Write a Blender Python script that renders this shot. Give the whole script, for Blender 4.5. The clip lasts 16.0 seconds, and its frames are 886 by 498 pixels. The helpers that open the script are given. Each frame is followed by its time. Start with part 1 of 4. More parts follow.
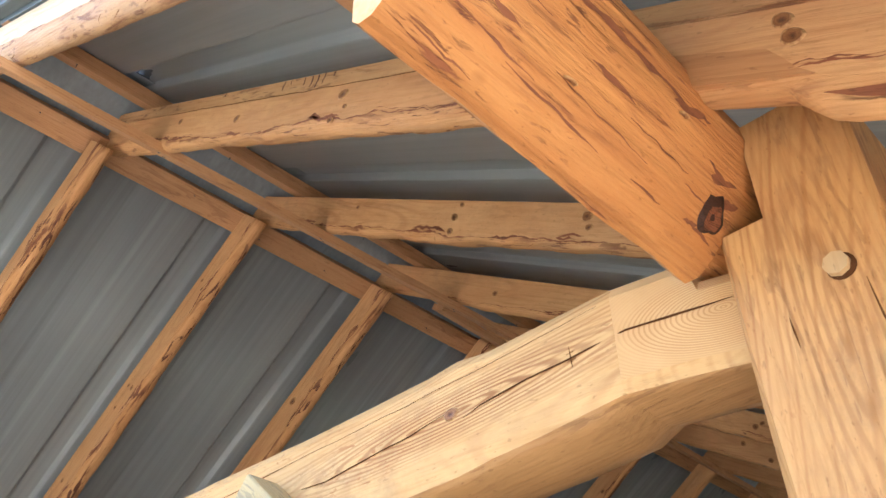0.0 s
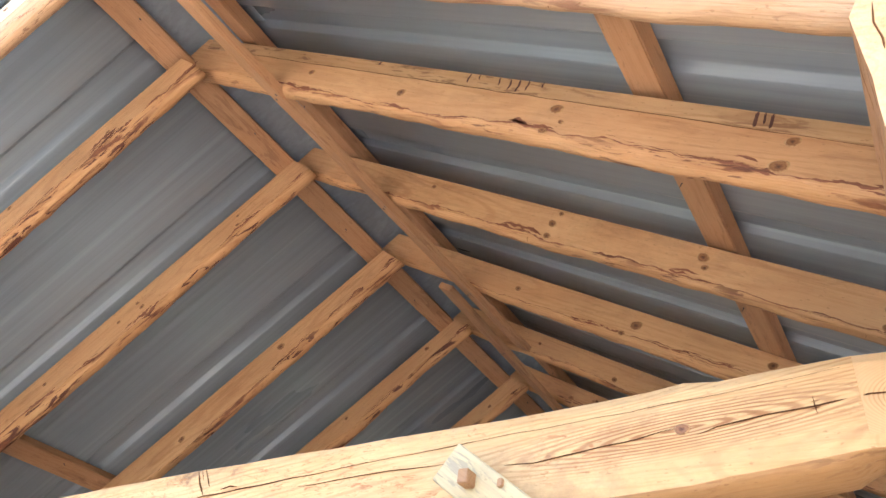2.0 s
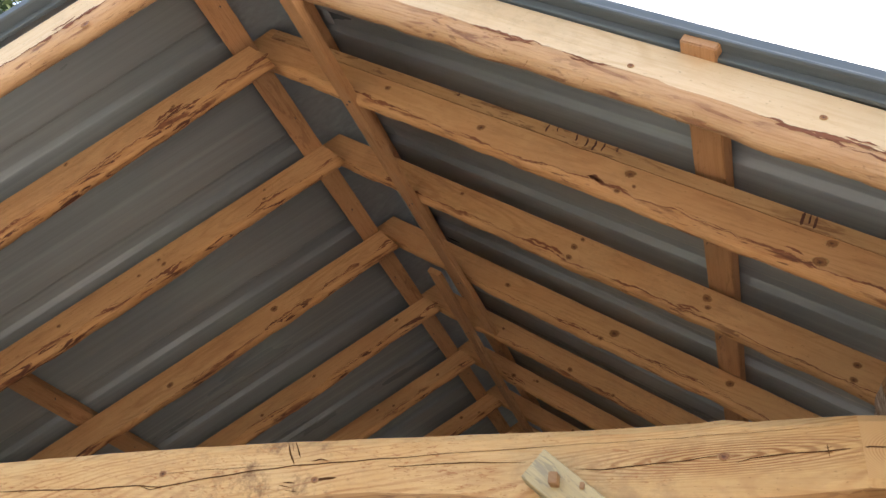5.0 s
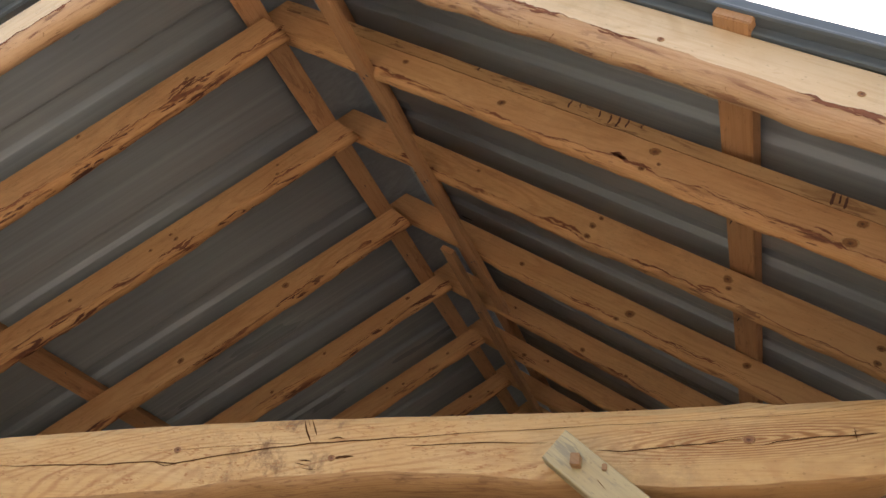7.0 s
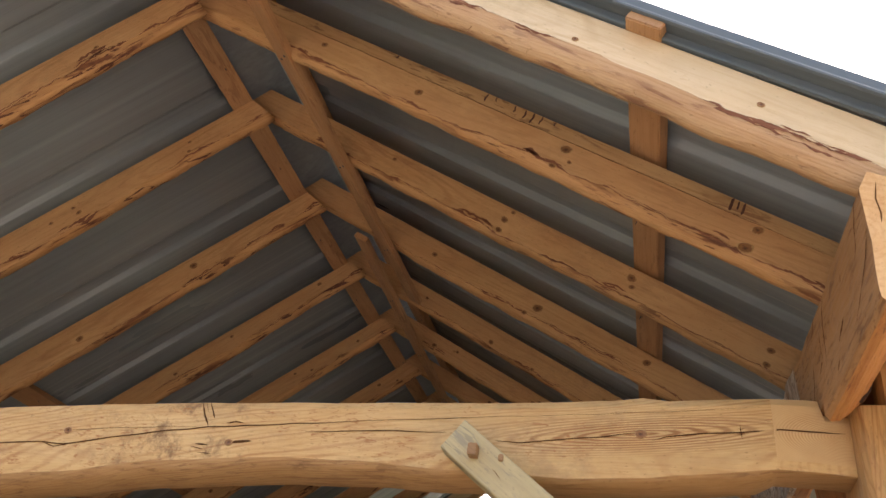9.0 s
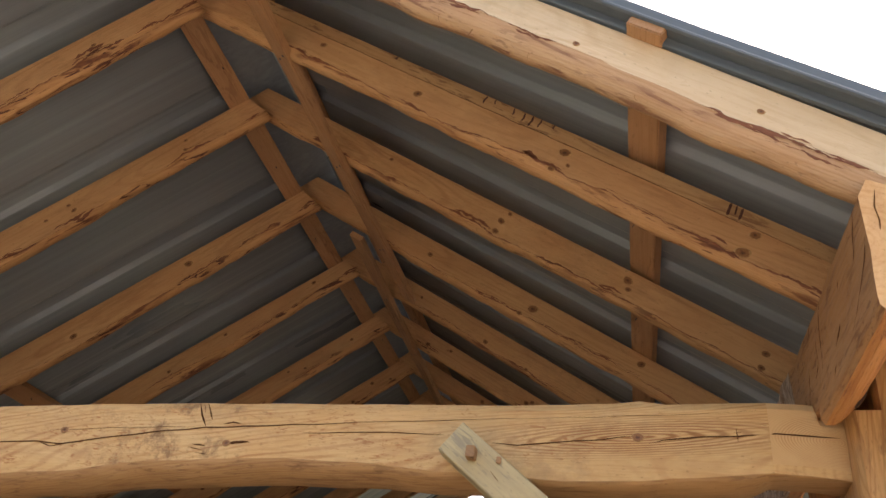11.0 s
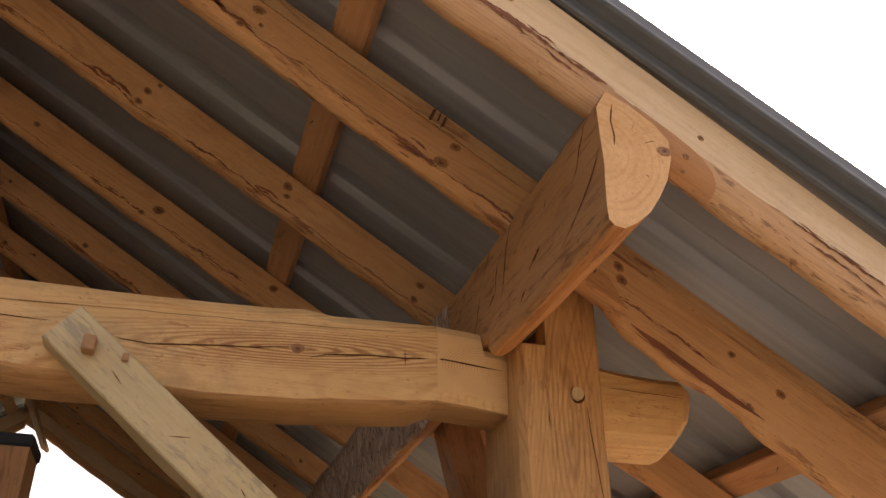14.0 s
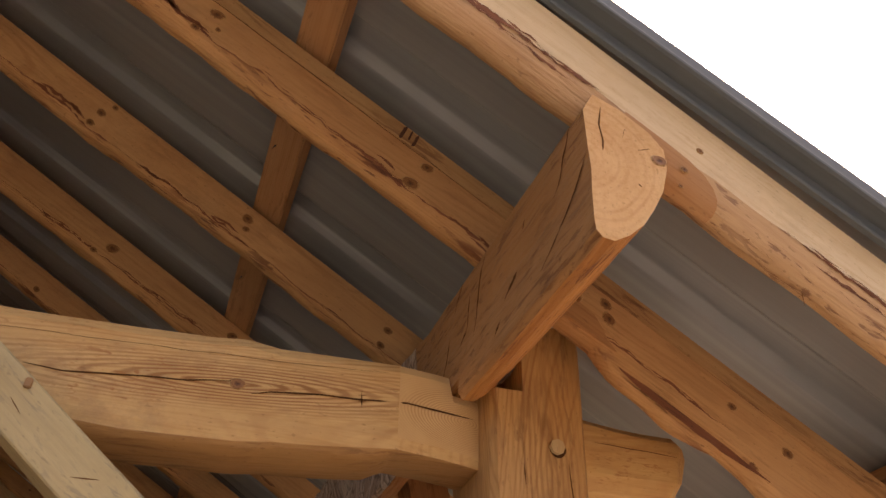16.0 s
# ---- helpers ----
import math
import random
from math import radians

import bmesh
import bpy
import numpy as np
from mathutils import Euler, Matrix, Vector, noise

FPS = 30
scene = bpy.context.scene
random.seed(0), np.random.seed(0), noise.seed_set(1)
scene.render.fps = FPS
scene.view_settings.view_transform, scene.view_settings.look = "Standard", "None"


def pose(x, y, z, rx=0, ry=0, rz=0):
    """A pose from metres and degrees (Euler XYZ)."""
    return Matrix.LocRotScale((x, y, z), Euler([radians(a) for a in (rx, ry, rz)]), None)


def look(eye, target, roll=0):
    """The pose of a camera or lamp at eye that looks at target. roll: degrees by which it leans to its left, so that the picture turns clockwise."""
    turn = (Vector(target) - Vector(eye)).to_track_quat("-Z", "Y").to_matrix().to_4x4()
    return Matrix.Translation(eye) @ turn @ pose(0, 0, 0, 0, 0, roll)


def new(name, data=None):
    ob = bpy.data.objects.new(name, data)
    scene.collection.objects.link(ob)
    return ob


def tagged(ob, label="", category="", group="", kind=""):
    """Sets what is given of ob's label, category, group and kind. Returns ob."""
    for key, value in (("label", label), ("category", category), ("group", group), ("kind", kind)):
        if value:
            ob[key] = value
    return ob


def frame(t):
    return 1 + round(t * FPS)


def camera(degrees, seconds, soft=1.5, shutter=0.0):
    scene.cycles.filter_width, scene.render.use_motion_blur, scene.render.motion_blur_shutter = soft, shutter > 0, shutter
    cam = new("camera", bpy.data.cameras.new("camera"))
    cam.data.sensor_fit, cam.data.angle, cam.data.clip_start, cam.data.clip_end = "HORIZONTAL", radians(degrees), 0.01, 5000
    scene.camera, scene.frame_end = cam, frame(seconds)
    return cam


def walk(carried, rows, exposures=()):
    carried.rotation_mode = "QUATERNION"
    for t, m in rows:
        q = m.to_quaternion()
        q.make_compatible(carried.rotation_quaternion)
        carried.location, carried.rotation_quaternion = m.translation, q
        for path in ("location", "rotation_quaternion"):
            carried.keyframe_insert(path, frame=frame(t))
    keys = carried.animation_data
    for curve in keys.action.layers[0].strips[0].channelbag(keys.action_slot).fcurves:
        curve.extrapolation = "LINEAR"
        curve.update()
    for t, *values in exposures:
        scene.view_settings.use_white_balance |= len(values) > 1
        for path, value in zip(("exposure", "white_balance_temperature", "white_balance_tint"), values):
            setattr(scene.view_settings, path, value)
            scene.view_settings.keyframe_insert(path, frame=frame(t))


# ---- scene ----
cam = camera(54.2, 16.0)
PATH = [
    (0, (0.07, 0.279, 1.659), (-1.021, 1.423, 2.885), -0.6),
    (0.5, (-0.036, 0.18, 1.636), (-1.088, 1.323, 2.896), 1.1),
    (1, (-0.177, 0.072, 1.636), (-1.194, 1.244, 2.899), 3.4),
    (1.5, (-0.296, -0.063, 1.612), (-1.237, 1.227, 2.815), 4.6),
    (2, (-0.398, -0.279, 1.612), (-1.226, 1.121, 2.776), 3.9),
    (2.5, (-0.428, -0.415, 1.582), (-1.217, 1.057, 2.682), 6.1),
    (3, (-0.427, -0.525, 1.569), (-1.166, 1.041, 2.57), 4.2),
    (3.5, (-0.428, -0.63, 1.58), (-1.109, 0.97, 2.569), 3.2),
    (4, (-0.548, -0.734, 1.568), (-1.189, 0.896, 2.535), 3.7),
    (4.5, (-0.678, -0.837, 1.569), (-1.243, 0.799, 2.57), 4.1),
    (5, (-0.712, -0.841, 1.559), (-1.298, 0.744, 2.629), 5.2),
    (5.2, (-0.718, -0.835, 1.571), (-1.335, 0.725, 2.66), 5.8),
    (7.3, (-0.763, -0.819, 1.571), (-1.35, 0.804, 2.581), 6.1),
    (7.5, (-0.762, -0.817, 1.57), (-1.31, 0.825, 2.573), 5.7),
    (8, (-0.748, -0.808, 1.574), (-1.223, 0.855, 2.577), 4.7),
    (8.5, (-0.735, -0.811, 1.574), (-1.172, 0.855, 2.591), 4.9),
    (9, (-0.737, -0.812, 1.572), (-1.159, 0.854, 2.595), 5.3),
    (11.3, (-0.762, -0.834, 1.58), (-1.158, 0.842, 2.595), 5.5),
    (11.5, (-0.768, -0.842, 1.578), (-1.153, 0.842, 2.585), 6.0),
    (12, (-0.786, -0.794, 1.574), (-1.122, 0.906, 2.572), 6.8),
    (12.5, (-0.8, -0.661, 1.585), (-0.97, 1.051, 2.604), 5.7),
    (13, (-0.798, -0.558, 1.593), (-0.721, 1.141, 2.645), 4.5),
    (13.5, (-0.848, -0.511, 1.604), (-0.503, 1.159, 2.649), 2.3),
    (14, (-0.923, -0.453, 1.603), (-0.404, 1.217, 2.574), -0.1),
    (14.5, (-0.958, -0.401, 1.608), (-0.369, 1.254, 2.563), -0.3),
    (15, (-0.928, -0.335, 1.611), (-0.365, 1.292, 2.63), 0.5),
    (15.5, (-0.864, -0.279, 1.611), (-0.355, 1.313, 2.71), 2.0),
    (16, (-0.824, -0.256, 1.62), (-0.304, 1.313, 2.745), 0.9),
]
EXPOSURES = [(0.0, 3.54, 5850, 8), (0.5, 3.57, 5750, 9), (1.0, 3.26, 6050, 12), (1.5, 3.52, 5950, 14), (2.0, 3.78, 5650, 13), (2.5, 3.48, 5700, 13), (3.0, 3.41, 5700, 12), (3.5, 3.4, 5700, 12), (4.0, 3.03, 6150, 13), (4.5, 3.12, 6100, 11), (5.0, 2.68, 6500, 12),
             (7.5, 2.29, 6800, 15), (8.0, 2.51, 6800, 14), (9.0, 2.46, 6800, 15), (11.5, 2.25, 7050, 17), (12.0, 2.27, 7250, 19), (12.5, 2.36, 7350, 21), (13.0, 2.42, 7550, 22), (13.5, 2.02, 7950, 25), (14.0, 1.73, 8300, 28), (14.5, 1.81, 8450, 29), (16.0, 1.8, 8350, 28)]
walk(cam, [(t, look(eye, target, roll)) for t, eye, target, roll in PATH],
     EXPOSURES)

# ---- light ----
world = bpy.data.worlds.new("sky")
scene.world = world
world.use_nodes = True
wn = world.node_tree.nodes
sky = wn.new("ShaderNodeTexSky")
sky.sky_type = "NISHITA"
sky.sun_disc = False
sky.sun_elevation, sky.sun_rotation = radians(48), radians(55)
sky.air_density, sky.dust_density, sky.ozone_density = 1.0, 8.0, 0.3
wn["Background"].inputs["Strength"].default_value = 0.15
world.node_tree.links.new(sky.outputs["Color"], wn["Background"].inputs["Color"])
sun_data = bpy.data.lights.new("sun", "SUN")
sun_data.energy, sun_data.angle, sun_data.color = 0.9, radians(50), (1.0, 0.95, 0.88)
sun = new("sun", sun_data)
sun.matrix_world = look((6.5, 5.5, 12.0), (-1.0, 1.0, 2.0))

# ---- materials ----


class Nodes:
    """A small helper to write node materials."""

    def __init__(self, name):
        self.mat = bpy.data.materials.new(name)
        self.mat.use_nodes = True
        self.tree = self.mat.node_tree
        self.bsdf = self.tree.nodes["Principled BSDF"]

    def node(self, kind, **values):
        n = self.tree.nodes.new(kind)
        for key, value in values.items():
            if key == "operation":
                n.operation = value
            elif key == "blend":
                n.data_type = "RGBA"
                n.blend_type = value
            elif key == "bands":
                n.bands_direction = value
            elif key == "wave":
                n.wave_type = value
            elif key == "feature":
                n.feature = value
            else:
                n.inputs[key.replace("_", " ")].default_value = value
        return n

    def link(self, a, b):
        self.tree.links.new(a, b)

    def coords(self, scale, spread=7.0):
        """Object coordinates, shifted by a random amount per object, stretched by scale."""
        tex = self.node("ShaderNodeTexCoord")
        info = self.node("ShaderNodeObjectInfo")
        mul = self.node("ShaderNodeMath", operation="MULTIPLY")
        mul.inputs[1].default_value = spread
        self.link(info.outputs["Random"], mul.inputs[0])
        add = self.node("ShaderNodeVectorMath", operation="ADD")
        self.link(tex.outputs["Object"], add.inputs[0])
        self.link(mul.outputs[0], add.inputs[1])
        m = self.node("ShaderNodeVectorMath", operation="MULTIPLY")
        m.inputs[1].default_value = scale
        self.link(add.outputs[0], m.inputs[0])
        return m.outputs[0]

    def noise(self, vec, scale, detail=4.0, rough=0.55, distort=0.0):
        n = self.node("ShaderNodeTexNoise", Scale=scale, Detail=detail, Roughness=rough, Distortion=distort)
        self.link(vec, n.inputs["Vector"])
        return n.outputs["Fac"]

    def ramp(self, fac, stops):
        r = self.node("ShaderNodeValToRGB")
        el = r.color_ramp.elements
        while len(el) > 1:
            el.remove(el[-1])
        el[0].position, el[0].color = stops[0][0], (*stops[0][1], 1)
        for p, c in stops[1:]:
            e = el.new(p)
            e.color = (*c, 1)
        self.link(fac, r.inputs["Fac"])
        return r.outputs["Color"]

    def grey(self, fac, a, b, lo=0.0, hi=1.0):
        """Maps fac between a and b onto lo to hi, clamped."""
        m = self.node("ShaderNodeMapRange")
        for k, v in zip((1, 2, 3, 4), (a, b, lo, hi)):
            m.inputs[k].default_value = v
        self.link(fac, m.inputs[0])
        return m.outputs[0]

    def mix(self, fac, a, b, blend="MIX"):
        m = self.node("ShaderNodeMix", blend=blend)
        for value, slot in ((fac, 0), (a, 6), (b, 7)):
            if isinstance(value, (int, float)):
                m.inputs[slot].default_value = value
            elif isinstance(value, tuple):
                m.inputs[slot].default_value = (*value, 1)
            else:
                self.link(value, m.inputs[slot])
        return m.outputs[2]

    def calc(self, op, a, b):
        m = self.node("ShaderNodeMath", operation=op)
        for value, slot in ((a, 0), (b, 1)):
            if isinstance(value, (int, float)):
                m.inputs[slot].default_value = value
            else:
                self.link(value, m.inputs[slot])
        return m.outputs[0]

    def bump(self, height, strength, distance=0.002):
        b = self.node("ShaderNodeBump", Strength=strength, Distance=distance)
        self.link(height, b.inputs["Height"])
        self.link(b.outputs["Normal"], self.bsdf.inputs["Normal"])

    def done(self, color, rough=0.6, metal=0.0, spec=0.35):
        for value, slot in ((color, "Base Color"), (rough, "Roughness"), (metal, "Metallic"), (spec, "Specular IOR Level")):
            if isinstance(value, (int, float)):
                self.bsdf.inputs[slot].default_value = value
            elif isinstance(value, tuple):
                self.bsdf.inputs[slot].default_value = (*value, 1)
            else:
                self.link(value, self.bsdf.inputs[slot])
        return self.mat


def wood(name, light, mid, dark, streak=(0.16, 0.05, 0.02), streaks=0.0, knots=0.5, ring=58.0, band=0.3, rough=0.45, more=0.0, pith=(-0.07, -0.05), slant=0.03, torn=30.0, stain=0.0, ticks=0.0, fissure=0.0, soiled=None, swirl=None):
    """Softwood with its pith along the local x axis: growth rings cut at a slant, fibres, blotches, small knots, streaks of inner bark."""
    m = Nodes(name)
    near = m.coords((1.0, 1.0, 1.0), 0.05)
    tilt = m.node("ShaderNodeMapping", Rotation=(0.0, slant, slant * 0.7), Location=(0.0, -pith[0], -pith[1]))
    m.link(near, tilt.inputs["Vector"])
    warp = m.node("ShaderNodeTexNoise", Scale=2.6, Detail=3.0, Roughness=0.5)
    m.link(m.coords((0.35, 1.0, 1.0)), warp.inputs["Vector"])
    mid_warp = m.node("ShaderNodeVectorMath", operation="SUBTRACT")
    mid_warp.inputs[1].default_value = (0.5, 0.5, 0.5)
    m.link(warp.outputs["Color"], mid_warp.inputs[0])
    small = m.node("ShaderNodeVectorMath", operation="SCALE", Scale=0.07)
    m.link(mid_warp.outputs[0], small.inputs[0])
    both = m.node("ShaderNodeVectorMath", operation="ADD")
    m.link(tilt.outputs["Vector"], both.inputs[0])
    m.link(small.outputs[0], both.inputs[1])
    rings = m.node("ShaderNodeTexWave", Scale=ring, Distortion=0.8, Detail=2.0, wave="RINGS")
    rings.rings_direction = "X"
    m.link(both.outputs[0], rings.inputs["Vector"])
    wide = m.node("ShaderNodeTexWave", Scale=ring * 0.31, Distortion=2.5, Detail=2.0, wave="RINGS")
    wide.rings_direction = "X"
    m.link(both.outputs[0], wide.inputs["Vector"])
    lines = m.calc("MULTIPLY", m.grey(rings.outputs["Fac"], 0.45, 1.0), m.grey(wide.outputs["Fac"], 0.1, 0.9, 0.3, 1.0))
    fibre = m.noise(m.coords((0.035, 1.0, 1.0)), 120.0, 5.0, 0.65)
    blotch = m.noise(m.coords((0.4, 1.0, 1.0)), 6.5, 6.0, 0.66)
    base = m.ramp(blotch, [(0.32, mid), (0.66, light)])
    patch = m.noise(m.coords((0.6, 1.0, 1.0), 13.0), 2.6, 3.0)
    base = m.mix(m.calc("MULTIPLY", lines, m.grey(patch, 0.38, 0.62, band * 0.25, band * 1.7)), base, dark)
    base = m.mix(m.grey(fibre, 0.5, 0.75, 0.0, 0.4), base, dark)
    if fissure:
        crack = m.noise(m.coords((0.025, 1.0, 1.0), 53.0), 48.0, 5.0, 0.7, 0.3)
        base = m.mix(m.grey(crack, 0.50, 0.68, 0.0, fissure), base, dark)
        base = m.mix(m.grey(crack, 0.665, 0.685, 0.0, min(1.0, fissure * 1.3)), base, tuple(c * 0.5 for c in streak))
        tone = m.noise(m.coords((0.08, 1.0, 1.0), 57.0), 14.0, 3.0)
        base = m.mix(m.grey(tone, 0.42, 0.65, 0.0, fissure), base, mid)
    if stain:
        dirt = m.noise(m.coords((0.8, 1.0, 1.0), 41.0), 16.0, 8.0, 0.75)
        area = m.noise(m.coords((0.5, 1.0, 1.0), 43.0), 2.4, 2.0)
        base = m.mix(m.calc("MULTIPLY", m.grey(dirt, 0.48, 0.66), m.grey(area, 0.48, 0.6, 0.0, stain)), base, (0.26, 0.16, 0.08))
    if soiled:
        x = m.node("ShaderNodeSeparateXYZ")
        m.link(m.node("ShaderNodeTexCoord").outputs["Object"], x.inputs[0])
        away = m.calc("ABSOLUTE", m.calc("SUBTRACT", x.outputs["X"], soiled[0]), 0.0)
        dirt = m.noise(m.coords((0.8, 1.0, 0.7), 61.0), 15.0, 9.0, 0.78)
        base = m.mix(m.calc("MULTIPLY", m.grey(dirt, 0.50, 0.62), m.grey(away, soiled[1] * 0.3, soiled[1], 0.95, 0.0)), base, (0.22, 0.118, 0.05))
    if swirl:
        # grain that flows round a knot
        sx, sz, rise, axis, squeeze, pitch, long, spread, force = swirl
        tex = m.node("ShaderNodeSeparateXYZ")
        m.link(m.node("ShaderNodeTexCoord").outputs["Object"], tex.inputs[0])
        u = m.calc("SUBTRACT", tex.outputs["X"], sx)
        v = m.calc("SUBTRACT", m.calc("SUBTRACT", tex.outputs[axis], sz), m.calc("MULTIPLY", u, rise))
        put = m.node("ShaderNodeCombineXYZ")
        m.link(m.calc("MULTIPLY", u, squeeze), put.inputs["X"])
        m.link(v, put.inputs["Z"])
        flow = m.node("ShaderNodeTexWave", Scale=pitch, Distortion=2.2, Detail=3.0, wave="RINGS")
        flow.rings_direction = "Y"
        flow.inputs["Detail Scale"].default_value = 2.5
        m.link(put.outputs[0], flow.inputs["Vector"])
        reach = m.calc("MULTIPLY", m.grey(m.calc("ABSOLUTE", u, 0.0), long * 0.25, long, 1.0, 0.0), m.grey(m.calc("ABSOLUTE", v, 0.0), spread * 0.4, spread, 1.0, 0.0))
        base = m.mix(m.calc("MULTIPLY", m.grey(flow.outputs["Fac"], 0.35, 0.9, 0.0, force), reach), base, tuple(c * 0.8 for c in dark))
    if ticks:
        tick = m.noise(m.coords((0.30, 1.0, 1.0), 47.0), 120.0, 3.0, 0.6, 1.2)
        area = m.noise(m.coords((0.4, 1.0, 1.6), 49.0), 7.0, 2.0)
        base = m.mix(m.calc("MULTIPLY", m.grey(tick, 0.56, 0.66), m.grey(area, 0.45, 0.58, 0.0, ticks)), base, dark)
    # specks and pin knots
    cell = m.node("ShaderNodeTexVoronoi", Scale=6.0, Randomness=1.0)
    m.link(m.coords((0.7, 1.0, 1.0), 11.0), cell.inputs["Vector"])
    knot = m.calc("MULTIPLY", m.grey(cell.outputs["Distance"], 0.03, 0.06, 1.0, 0.0), knots)
    base = m.mix(knot, base, (dark[0] * 0.5, dark[1] * 0.4, dark[2] * 0.33))
    speck = m.noise(m.coords((0.4, 1.0, 1.0), 29.0), 160.0, 2.0)
    base = m.mix(m.grey(speck, 0.66, 0.72, 0.0, 0.35), base, tuple(c * 0.5 for c in dark))
    # streaks of bark and pitch, torn along the grain
    st = m.noise(m.coords((0.12, 1.0, 1.0), 5.0), torn, 6.0, 0.6, 0.5)
    where = m.noise(m.coords((0.4, 1.0, 1.0), 3.0), torn / 6.0, 3.0)
    soft = m.calc("MULTIPLY", m.grey(st, 0.46 - more, 0.62 - more), m.grey(where, 0.38, 0.62, 0.0, streaks * 0.65))
    base = m.mix(soft, base, tuple(0.45 * p + 0.55 * q for p, q in zip(streak, dark)))
    sharp = m.calc("MULTIPLY", m.grey(st, 0.555 - more, 0.60 - more), m.grey(where, 0.46 - more, 0.56 - more, 0.0, streaks))
    shade = m.noise(m.coords((0.3, 1.0, 1.0), 37.0), 70.0, 4.0, 0.7)
    torn_tone = m.ramp(shade, [(0.35, tuple(c * 0.75 for c in streak)), (0.68, tuple(0.6 * p + 0.4 * q for p, q in zip(streak, dark)))])
    base = m.mix(sharp, base, torn_tone)
    fine = m.noise(m.coords((0.18, 1.0, 1.0), 17.0), torn * 1.7, 4.0, 0.6, 0.6)
    zone = m.noise(m.coords((0.5, 1.0, 1.0), 23.0), 6.0, 2.0)
    cut = m.calc("MULTIPLY", m.grey(fine, 0.565 - more, 0.615 - more), m.grey(zone, 0.42 - more, 0.54 - more, 0.0, min(1.0, streaks)))
    base = m.mix(cut, base, tuple(c * 0.7 for c in streak))
    height = m.calc("ADD", m.calc("MULTIPLY", fibre, 0.6), m.calc("MULTIPLY", st, 1.3 if streaks > 0.5 else 0.2))
    height = m.calc("SUBTRACT", height, m.calc("MULTIPLY", m.calc("ADD", sharp, cut), 0.35))
    m.bump(height, rough, 0.005)
    return m.done(base, m.grey(fibre, 0.3, 0.8, 0.55, 0.8))


SAWN = wood("sawn_pine", (0.625, 0.370, 0.172), (0.54, 0.288, 0.126), (0.38, 0.168, 0.062), (0.24, 0.09, 0.035), 0.16, band=0.26, stain=0.3, ticks=0.25)
WANE = wood("waney_pine", (0.62, 0.365, 0.165), (0.53, 0.28, 0.112), (0.36, 0.15, 0.05), (0.17, 0.055, 0.026), 0.8, 0.4, rough=0.9, more=-0.012, pith=(0.04, 0.0), torn=38.0, fissure=0.25)
WANE_DARK = wood("barky_pine", (0.58, 0.33, 0.142), (0.49, 0.25, 0.095), (0.33, 0.135, 0.045), (0.15, 0.048, 0.022), 1.0, 0.4, rough=1.0, more=0.012, pith=(0.04, 0.0), torn=30.0, fissure=0.3)
PALE = wood("pale_pine", (0.75, 0.59, 0.38), (0.69, 0.51, 0.30), (0.53, 0.33, 0.145), knots=0.15, band=0.26, stain=0.25, ticks=0.3)
TIEWOOD = wood("hewn_pale_pine", (0.64, 0.422, 0.187), (0.565, 0.332, 0.124), (0.38, 0.165, 0.052), (0.36, 0.19, 0.085), 0.12, 0.3, ring=64.0, band=0.46, pith=(1.31, 2.245), stain=0.4, ticks=0.9, soiled=(-1.85, 0.30), swirl=(-0.728, 2.252, 0.07, "Z", 0.10, 58.0, 0.42, 0.055, 0.95))
TIEWANE = wood("tie_waney_side", (0.47, 0.275, 0.118), (0.395, 0.215, 0.083), (0.27, 0.13, 0.05), (0.17, 0.07, 0.035), 0.35, 0.3, rough=0.8, pith=(1.20, 2.25), torn=50.0)
FLYWANE = wood("fly_waney_side", (0.60, 0.385, 0.205), (0.51, 0.30, 0.145), (0.37, 0.18, 0.075), (0.21, 0.075, 0.05), 0.6, 0.3, rough=0.8, more=-0.012, torn=44.0)
POSTWOOD = wood("post_pine", (0.605, 0.365, 0.152), (0.52, 0.285, 0.105), (0.37, 0.165, 0.052), (0.24, 0.10, 0.04), 0.35, 0.3, stain=0.5, ticks=0.4, fissure=0.25, ring=60.0, band=0.45, pith=(0.14, 1.36), slant=0.06, swirl=(2.16, 0.158, 0.02, "Y", 0.14, 30.0, 0.34, 0.085, 0.5))
PURLIN = wood("peeled_log", (0.585, 0.278, 0.09), (0.46, 0.192, 0.056), (0.315, 0.11, 0.032), (0.21, 0.066, 0.035), 0.75, 0.3, band=0.08, rough=1.0, more=-0.02, pith=(0.30, 2.42), torn=70.0, fissure=0.75)
HEWN = wood("hewn_log_side", (0.54, 0.29, 0.125), (0.45, 0.22, 0.085), (0.30, 0.125, 0.045), (0.20, 0.075, 0.032), 0.5, 0.3, band=0.12, rough=0.9, pith=(0.27, 2.42), torn=60.0, stain=0.4, fissure=0.35)
ENDS = wood("end_grain", (0.71, 0.45, 0.21), (0.59, 0.325, 0.125), (0.45, 0.20, 0.06), knots=0.0, ring=24.0, band=0.3, pith=(0.395, 2.455))
BATTEN = wood("batten_pine", (0.50, 0.285, 0.14), (0.43, 0.225, 0.10), (0.31, 0.14, 0.055), (0.18, 0.065, 0.028), 0.3, 0.4)
SADDLE = wood("scribed_pine", (0.49, 0.26, 0.115), (0.42, 0.205, 0.082), (0.30, 0.13, 0.048), knots=0.0, band=0.15)
BRACE = wood("weathered_pine", (0.53, 0.425, 0.225), (0.435, 0.335, 0.165), (0.32, 0.255, 0.155), (0.30, 0.27, 0.20), 0.5, 0.2, band=0.25, torn=60.0, stain=1.0, ticks=0.5, fissure=0.3)
